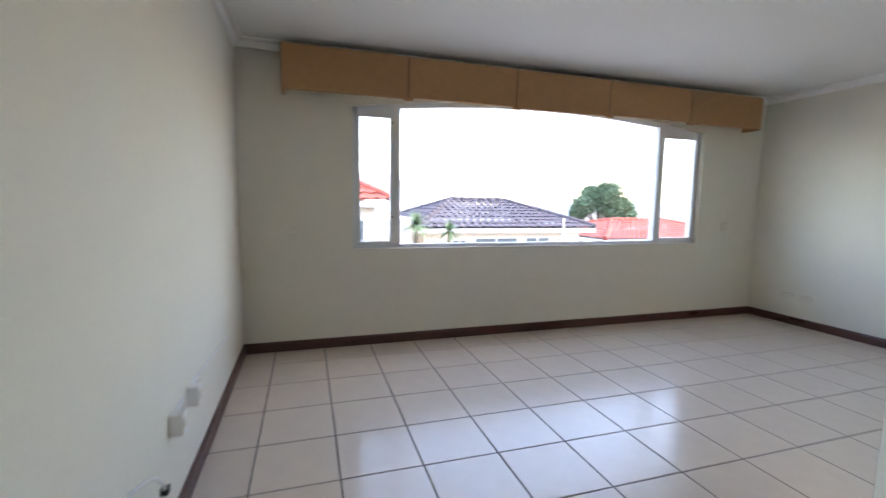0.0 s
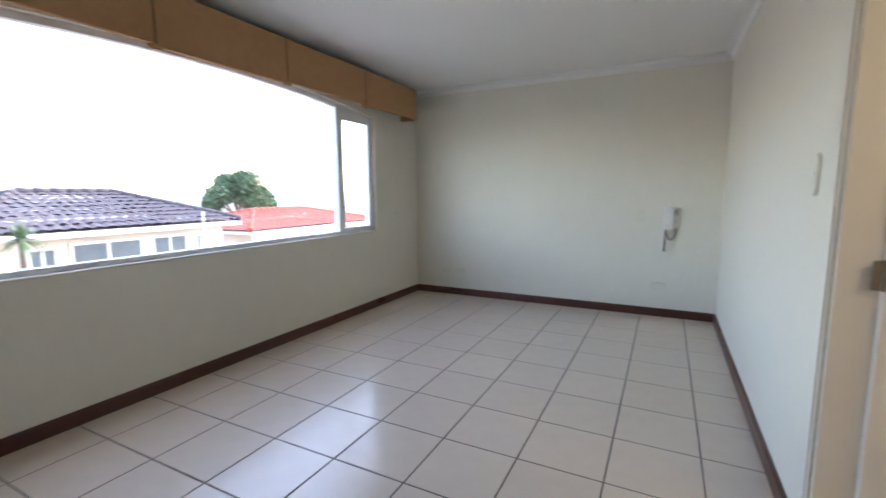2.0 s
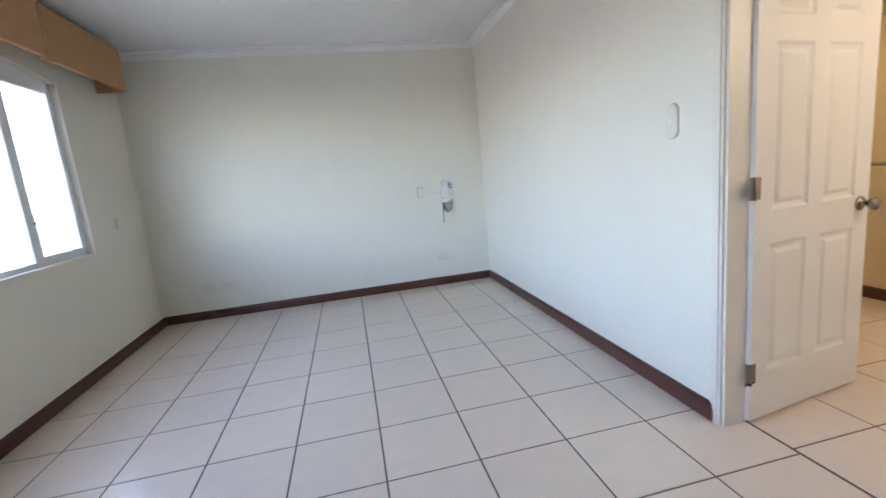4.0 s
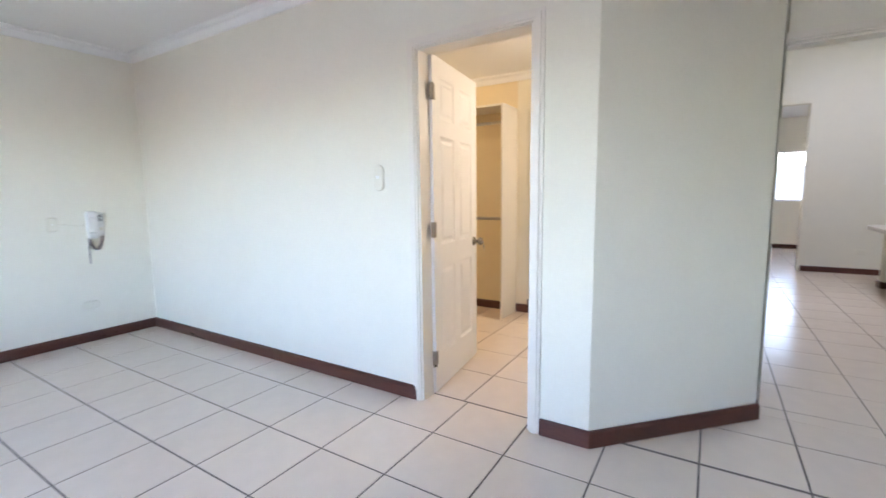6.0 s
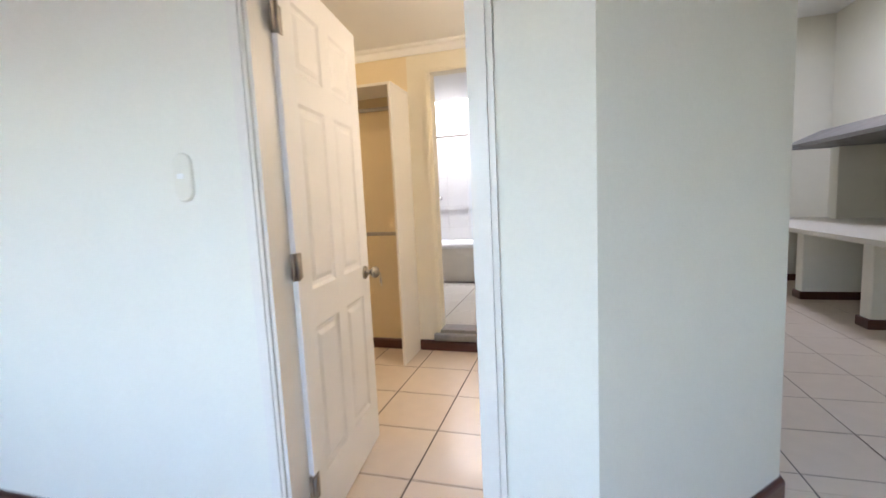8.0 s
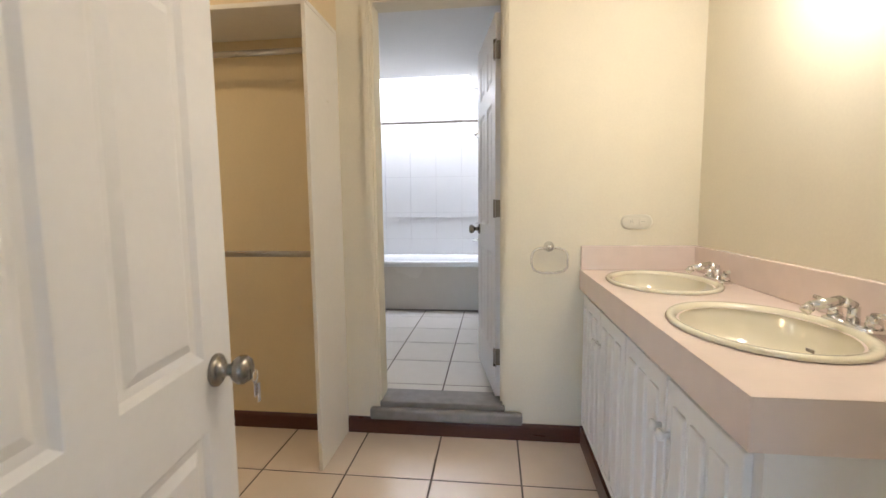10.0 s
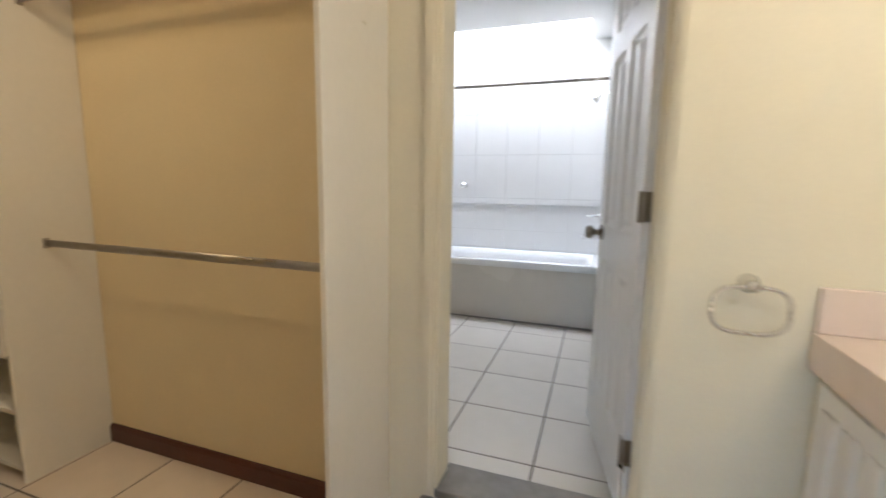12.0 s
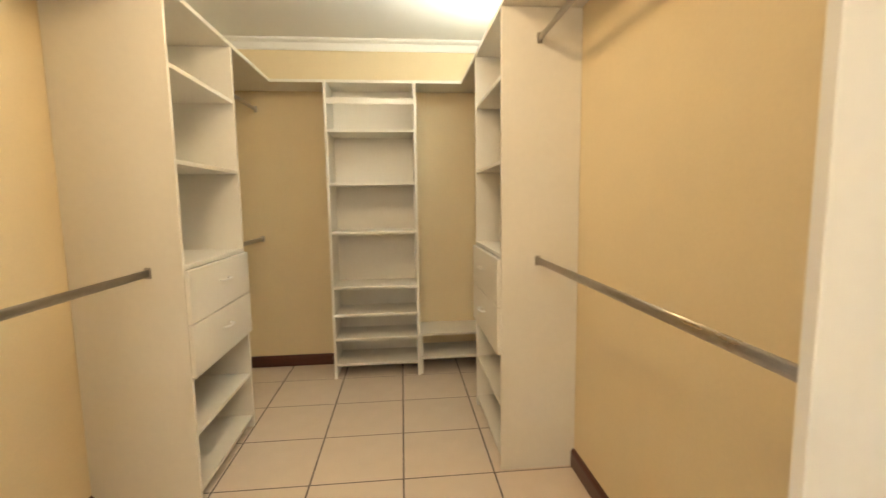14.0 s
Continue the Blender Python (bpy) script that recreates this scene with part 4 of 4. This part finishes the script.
# ---- hall things ----


def hall_desk():
    d = thing("built_in_desk", "pale built-in desk top on painted masonry supports", "desk")
    bm = bmesh.new()
    pts = [(HX + 0.002, -6.0), (-3.62, -6.05), (-3.39, -5.95), (-3.29, -5.75), (-3.27, -5.0), (-3.27, -3.0), (HX + 0.002, -3.0)]
    prism(bm, pts, 0.745, 0.79)
    part("top", bm, M_DESK, d)
    for y in (-5.76, -4.66, -3.55):
        s = part("support", boxes((HX + 0.002, -3.47, y - 0.07, y + 0.07, 0, 0.744), bevel=0.008), M_WALL, d, "painted support wall")
        part("skirting", boxes((HX + 0.002, -3.45, y - 0.09, y + 0.09, 0, 0.085), bevel=0.006), M_BASE, s, "dark wooden skirting")
    h = thing("desk_canopy", "dark grey sloping canopy on the wall above the desk", "canopy")
    bm = bmesh.new()
    ya, yb = -5.72, -3.2
    pr = [(HX + 0.002, 1.66), (-3.68, 1.66), (-3.68, 1.70), (-4.1, 1.88), (HX + 0.002, 1.92)]
    a = [bm.verts.new((x, ya, z)) for x, z in pr]
    b = [bm.verts.new((x, yb, z)) for x, z in pr]
    bm.faces.new(a)
    bm.faces.new(b[::-1])
    for k in range(5):
        bm.faces.new((a[k], a[(k + 1) % 5], b[(k + 1) % 5], b[k]))
    part("canopy", bm, M_HOOD, h)
    c = thing("wall_column", "cream painted column with open shelves above the desk", "shelf")
    part("back_panel", boxes((HX + 0.002, -4.2, -5.66, -5.52, 0.792, 1.658)), M_WALL, c)
    part("side_panel", boxes((HX + 0.002, -3.75, -3.62, -3.54, 0.792, 1.658)), M_WALL, c)
    for z in (1.02, 1.30):
        part("shelf", boxes((HX + 0.002, -3.78, -3.54, -3.05, z, z + 0.025)), M_DESK, c)


hall_desk()
plate("light_switch", "double white light switch on the hall wall", SOUTH(-3.72, 1.36, HY), 0.09, 0.115, SW, M_PLASTIC, "switch")
plate("light_switch", "second white light switch on the hall wall", SOUTH(-3.90, 1.36, HY), 0.09, 0.115, SW, M_PLASTIC, "switch")
plate("wall_outlet", "ivory power outlet low on the hall wall", SOUTH(-3.5, 0.33, HY), 0.115, 0.07, OUT, category="outlet")

# ---- outside ----
GZ = -3.2
struct("ground", boxes((-400, 400, 3.6, 800, GZ - 0.2, GZ), (-400, 400, -400, FY - 0.4, GZ - 0.2, GZ)), M_GROUND, "pale paved ground between the neighbouring houses", "ground")


# Added backdrop: hides low sky from the far window, so the hall floor glares less.
gw = thing("glare_backdrop", "pale stucco backdrop added outside the far window to cut sky glare", "wall")
part("wall", boxes((-9, 3, -14.2, -14.0, GZ, 1.9)), M_STUCCOW, gw)
part("coping", boxes((-9, 3, -14.25, -13.95, 1.9, 1.96), bevel=0.01), M_STUCCO, gw)


def roof_slope(bm, a, b, c, d, step=0.30, row=0.36):
    """A slope of rounded clay tiles: a-b along the eave, d-c along the top."""
    a, b, c, d = (Vector(q) for q in (a, b, c, d))
    n = (b - a).cross(d - a).normalized()
    if n.z < 0:
        n = -n
    hgt = ((d + c) / 2 - (a + b) / 2).length
    rows = max(1, int(hgt / row))
    for r in range(rows):
        u0, u1 = r / rows, (r + 1.12) / rows
        u1 = min(u1, 1)
        l0, r0, l1, r1 = a.lerp(d, u0), b.lerp(c, u0), a.lerp(d, u1), b.lerp(c, u1)
        cols = max(1, int((r0 - l0).length / step))
        seg = cols * 4
        lo, hi = [], []
        for k in range(seg + 1):
            w = k / seg
            lift = 0.055 * abs(math.sin(w * cols * math.pi)) + 0.012 * (noise.noise((w * 40, r * 3.1, hgt)))
            lo.append(bm.verts.new(l0.lerp(r0, w) + n * (0.06 + lift)))
            hi.append(bm.verts.new(l1.lerp(r1, w) + n * (0.02 + lift)))
        for k in range(seg):
            bm.faces.new((lo[k], lo[k + 1], hi[k + 1], hi[k])).smooth = True
    return bm


def hip_house(name, label, x0, x1, y0, y1, ze, zr, inset, wall, roof, windows=()):
    """A house with a hipped tile roof: eave height ze, ridge height zr."""
    h = thing(name, label, "house")
    o = 0.45
    part("wall", boxes((x0, x1, y0, y1, GZ, ze)), wall, h)
    part("eave", boxes((x0 - o, x1 + o, y0 - o, y1 + o, ze, ze + 0.16), bevel=0.02), M_STUCCOW, h, "white eave band")
    ym = (y0 + y1) / 2
    e = [(x0 - o, y0 - o, ze + 0.16), (x1 + o, y0 - o, ze + 0.16), (x1 + o, y1 + o, ze + 0.16), (x0 - o, y1 + o, ze + 0.16)]
    p, q = (x0 + inset, ym, zr), (x1 - inset, ym, zr)
    bm = bmesh.new()
    for s in ((e[0], e[1], q, p), (e[1], e[2], q, q), (e[2], e[3], p, q), (e[3], e[0], p, p)):
        roof_slope(bm, *s)
    r = part("roof", bm, roof, h)
    bm = bmesh.new()
    for a, b in ((p, q), (e[0], p), (e[1], q), (e[2], q), (e[3], p)):
        a, b = Vector(a) + Vector((0, 0, 0.07)), Vector(b) + Vector((0, 0, 0.07))
        m = max(2, int((b - a).length / 0.4))
        for k in range(m):
            cyl(bm, a.lerp(b, k / m), a.lerp(b, (k + 1.1) / m), 0.12, 0.10, 8)
    part("ridge_tiles", bm, roof, r)
    for wx0, wx1, wz0, wz1 in windows:
        w = part("window", boxes((wx0, wx1, y0 - 0.03, y0 - 0.005, wz0, wz1)), M_GLASSD, h, "dark glazed window")
        part("window_frame", boxes((wx0 - 0.06, wx0, y0 - 0.06, y0, wz0, wz1), (wx1, wx1 + 0.06, y0 - 0.06, y0, wz0, wz1), (wx0 - 0.06, wx1 + 0.06, y0 - 0.06, y0, wz1, wz1 + 0.06),
                                   (wx0 - 0.06, wx1 + 0.06, y0 - 0.08, y0, wz0 - 0.06, wz0), ((wx0 + wx1) / 2 - 0.03, (wx0 + wx1) / 2 + 0.03, y0 - 0.05, y0 - 0.03, wz0, wz1)), M_STUCCOW, w)
    return h


hip_house("house", "cream house with a weathered dark grey clay tile roof", 1.5, 8.0, 14.4, 20.4, 0.18, 1.34, 2.0, M_STUCCO, M_ROOFG,
          [(2.6, 3.1, -0.75, -0.12), (3.5, 5.2, -0.8, -0.06), (5.6, 6.6, -0.8, -0.06), (7.0, 7.3, -0.6, -0.1)])
hip_house("house", "low house with a faded red clay tile roof", 11.8, 21.0, 17.5, 24.0, -0.6, 0.35, 2.8, M_STUCCO, M_ROOFR)
hip_house("house", "pale pink house with a bright red clay tile roof", -8.0, -0.75, 11.2, 17.0, 1.12, 2.75, 2.4, M_STUCCO, M_ROOFR,
          [(-1.75, -1.05, -0.4, 0.75)])
cw = thing("house_annex", "pale annex wall with a curtained window beside the pink house", "building")
part("wall", boxes((-0.75, 0.6, 12.6, 16.5, GZ, 0.78)), M_STUCCO, cw)
bm = bmesh.new()
for k in range(40):
    x = -0.55 + k * 0.025
    box(bm, x, x + 0.024, 12.55 - 0.02 * abs(math.sin(k * 0.9)), 12.585, -0.35, 0.68)
part("curtain", bm, M_CURTAIN, cw, "grey green drawn curtain")
part("window_frame", boxes((-0.62, -0.55, 12.5, 12.6, -0.42, 0.75), (0.45, 0.52, 12.5, 12.6, -0.42, 0.75), (-0.55, 0.45, 12.5, 12.6, 0.68, 0.75)), M_STUCCOW, cw)


def far_building(x0, x1, y0, y1, z, label, vaults):
    b = thing("far_building", label, "building")
    part("wall", boxes((x0, x1, y0, y1, GZ, z)), M_STUCCOW, b)
    part("parapet", boxes((x0 - 0.1, x1 + 0.1, y0 - 0.1, y1 + 0.1, z, z + 0.18)), M_ROOFM, b)
    w = (x1 - x0) / vaults
    for k in range(vaults):
        bm = bmesh.new()
        c = x0 + w * (k + 0.5)
        arcs = []
        for y in (y0 + 0.3, y1 - 0.3):
            arcs.append([bm.verts.new((c + 0.42 * w * math.cos(a), y, z + 0.18 + 0.22 * w * math.sin(a))) for a in (math.pi * q / 10 for q in range(11))])
        for q in range(10):
            bm.faces.new((arcs[0][q], arcs[0][q + 1], arcs[1][q + 1], arcs[1][q])).smooth = True
        bm.faces.new(arcs[0])
        bm.faces.new(arcs[1][::-1])
        part("vault", bm, M_ROOFM, b, "grey barrel roof vault")


far_building(-2.2, 4.2, 30, 36, 2.6, "white building with grey barrel vaulted roof lights", 3)
far_building(17.0, 26.0, 28, 34, 0.75, "low white building with curved metal roofs", 4)


def tree(x, y, h, r, label, n=9000):
    t = thing("tree", label, "tree")
    rg = random.Random(int(x * 10))
    bm = bmesh.new()
    cyl(bm, (x, y, GZ), (x + 0.1, y, GZ + h * 0.5), 0.28, 0.16, 10)
    tips = []
    for k in range(9):
        a, e = rg.uniform(0, 6.28), rg.uniform(0.3, 1.2)
        tip = Vector((x + r * 0.65 * math.cos(a) * math.cos(e), y + r * 0.65 * math.sin(a) * math.cos(e), GZ + h * 0.55 + (h * 0.4) * math.sin(e)))
        cyl(bm, (x + 0.1, y, GZ + h * rg.uniform(0.38, 0.5)), tip, 0.1, 0.03, 7)
        tips.append(tip)
    part("trunk", bm, M_BARK, t)
    clumps = [(p + Vector((rg.uniform(-1, 1), rg.uniform(-1, 1), rg.uniform(-0.5, 0.6))) * r * 0.25, r * rg.uniform(0.22, 0.42)) for p in tips for _ in range(2)]
    vs, fs = [], []
    for k in range(n):
        c, cr = clumps[k % len(clumps)]
        d = Vector((rg.gauss(0, 1), rg.gauss(0, 1), rg.gauss(0, 0.8)))
        d = d.normalized() * cr * rg.uniform(0.55, 1.0) ** 0.6
        p = c + d
        u = Vector((rg.gauss(0, 1), rg.gauss(0, 1), rg.gauss(0, 1))).normalized() * rg.uniform(0.07, 0.15)
        w = u.cross(Vector((rg.gauss(0, 1), rg.gauss(0, 1), rg.gauss(0, 1)))).normalized() * rg.uniform(0.04, 0.08)
        i = len(vs)
        vs += [p - u, p + w, p + u, p - w]
        fs.append((i, i + 1, i + 2, i + 3))
    me = bpy.data.meshes.new("crown")
    me.from_pydata([tuple(v) for v in vs], [], fs)
    me.materials.append(M_LEAF)
    c = new("crown", me)
    c.parent = t
    return t


tree(16.6, 24.5, 5.9, 2.0, "round leafy green tree behind the roofs")
tree(19.6, 26.0, 5.0, 1.5, "smaller leafy green tree behind the roofs", 6000)


def palm(x, y, top, r, label):
    t = thing("palm_tree", label, "tree", "palms in front of the house")
    rg = random.Random(int(x * 31))
    bm = bmesh.new()
    for k in range(6):
        z0, z1 = GZ + (top - GZ) * k / 6, GZ + (top - GZ) * (k + 1) / 6
        cyl(bm, (x + 0.02 * math.sin(k), y, z0), (x + 0.02 * math.sin(k + 1), y, z1), 0.10 - 0.008 * k, 0.09 - 0.008 * k, 9)
    part("trunk", bm, M_BARK, t)
    vs, fs = [], []
    for k in range(150):
        a, e = rg.uniform(0, 6.28), rg.uniform(-0.5, 1.45)
        ln = r * rg.uniform(0.7, 1.05)
        side = Vector((-math.sin(a), math.cos(a), 0)) * rg.uniform(0.018, 0.032)
        i = len(vs)
        for q in range(5):
            u = q / 4
            p = Vector((x, y, top)) + Vector((math.cos(a) * math.cos(e), math.sin(a) * math.cos(e), math.sin(e))) * ln * u + Vector((0, 0, -0.35 * r * u * u))
            wd = side * (1 - u * 0.95)
            vs += [p - wd, p + wd]
        for q in range(4):
            j = i + q * 2
            fs.append((j, j + 1, j + 3, j + 2))
    me = bpy.data.meshes.new("crown")
    me.from_pydata([tuple(v) for v in vs], [], fs)
    me.materials.append(M_PALM)
    c = new("crown", me)
    c.parent = t


palm(0.55, 11.6, 0.62, 0.75, "spiky green palm on a thin trunk before the house")
palm(1.75, 12.2, 0.38, 0.62, "smaller spiky palm before the house")
ml = thing("lamp_pole", "thin white pole beside the houses", "pole")
bm = bmesh.new()
cyl(bm, (6.5, 13.2, GZ), (6.5, 13.2, 0.75), 0.035, 0.025, 10)
part("pole", bm, M_STUCCOW, ml)

for ob in list(scene.objects):
    if ob.get("category") in ("house", "building", "tree", "pole"):
        ob.location.x += 0.4

# ---- floor tiles ----
floor = struct("floor", boxes((HX - 0.1, XE + 0.2, EY - 0.05, YN + 0.1, -0.2, -0.0018), (HX - 0.1, XC + 0.1, FY - 0.2, EY - 0.05, -0.2, -0.0018)), M_GROUT,
               "beige ceramic tile floor with dark brown grout", "floor")
GAP = 0.0036


def tile_mesh(name, w, d, material, h=0.007):
    bm = bmesh.new()
    b = 0.0022
    lo = [bm.verts.new((x, y, -h)) for x, y in ((0, 0), (w, 0), (w, d), (0, d))]
    mi = [bm.verts.new((x, y, -b)) for x, y in ((0, 0), (w, 0), (w, d), (0, d))]
    hi = [bm.verts.new((x, y, 0)) for x, y in ((b, b), (w - b, b), (w - b, d - b), (b, d - b))]
    for a, c in ((lo, mi), (mi, hi)):
        for k in range(4):
            bm.faces.new((a[k], a[(k + 1) % 4], c[(k + 1) % 4], c[k]))
    bm.faces.new(hi)
    return mesh(name, bm, material)


def tile_field(parent, x0, x1, y0, y1, s, z, material, ox=0.0, oy=0.0, sy=None):
    """Tiles on a grid of step s, cut at the edges of the field; alike tiles share one mesh."""
    made = {}
    sy = sy or s
    i0, i1 = math.floor((x0 - ox) / s), math.ceil((x1 - ox) / s)
    j0, j1 = math.floor((y0 - oy) / sy), math.ceil((y1 - oy) / sy)
    for i in range(i0, i1):
        for j in range(j0, j1):
            a, b = max(x0, ox + i * s + GAP), min(x1, ox + (i + 1) * s - GAP)
            c, d = max(y0, oy + j * sy + GAP), min(y1, oy + (j + 1) * sy - GAP)
            if b - a < 0.02 or d - c < 0.02:
                continue
            key = (round(b - a, 4), round(d - c, 4))
            if key not in made:
                made[key] = tile_mesh("tile", *key, material)
            ob = new("tile", made[key])
            ob.location = (a, c, z)
            ob.parent = parent


tile_field(floor, XW, XE, YI, YN, S, 0.0, M_TILE)
tile_field(floor, XW, -1.24, EY, YI - GAP * 0.1, S, 0.0, M_TILE)
tile_field(floor, XV, XC, YB, -0.819 - GAP, S, 0.0, M_TILE, -0.37, -0.395, 0.424)
tile_field(floor, -1.1, XC, -0.819 + GAP, YI - GAP, S, 0.0, M_TILE, -0.37, -0.395, 0.424)
bm = bmesh.new()
for i in range(-12, -4):
    for j in range(-26, -2):
        a, b, c, d = max(HX, i * S + GAP), min(-1.852, (i + 1) * S - GAP), j * S + GAP, min(EY, (j + 1) * S - GAP)
        if b - a > 0.02 and d - c > 0.02:
            box(bm, a, b, c, d, -0.008, 0.0)
st = part("hall_tiles", bm, M_TILE, floor)
st["kind"] = "stuff"
bfloor = struct("floor_bath", boxes((BXW, BXE, YBB, YT, 0.0, ZB - 0.0018)), M_GROUT, "pale ceramic tile bathroom floor", "floor")
tile_field(bfloor, BXW, BXE, TYF - 0.02, YT - 0.05, 0.40, ZB, M_BTILE, 0.05, 0.02)
# wall tiles behind the tub
ZR = [0.60, 0.84, 1.09, 1.15, 1.56, 1.94, 2.32, 2.70, 3.08]
for z0, z1 in zip(ZR, ZR[1:]):
    bord = z1 - z0 < 0.1
    for k in range(6):
        a = TX0 + k * 0.30
        b = min(a + 0.30, BXE)
        if b - a < 0.03:
            continue
        me = mesh("tile", boxes((a + 0.001, b - 0.001, YBB, YBB + (0.022 if bord else 0.008), z0 + 0.001, z1 - 0.001), bevel=0.001), M_WTILE)
        ob = new("tile", me)
        ob.parent = wall_bath
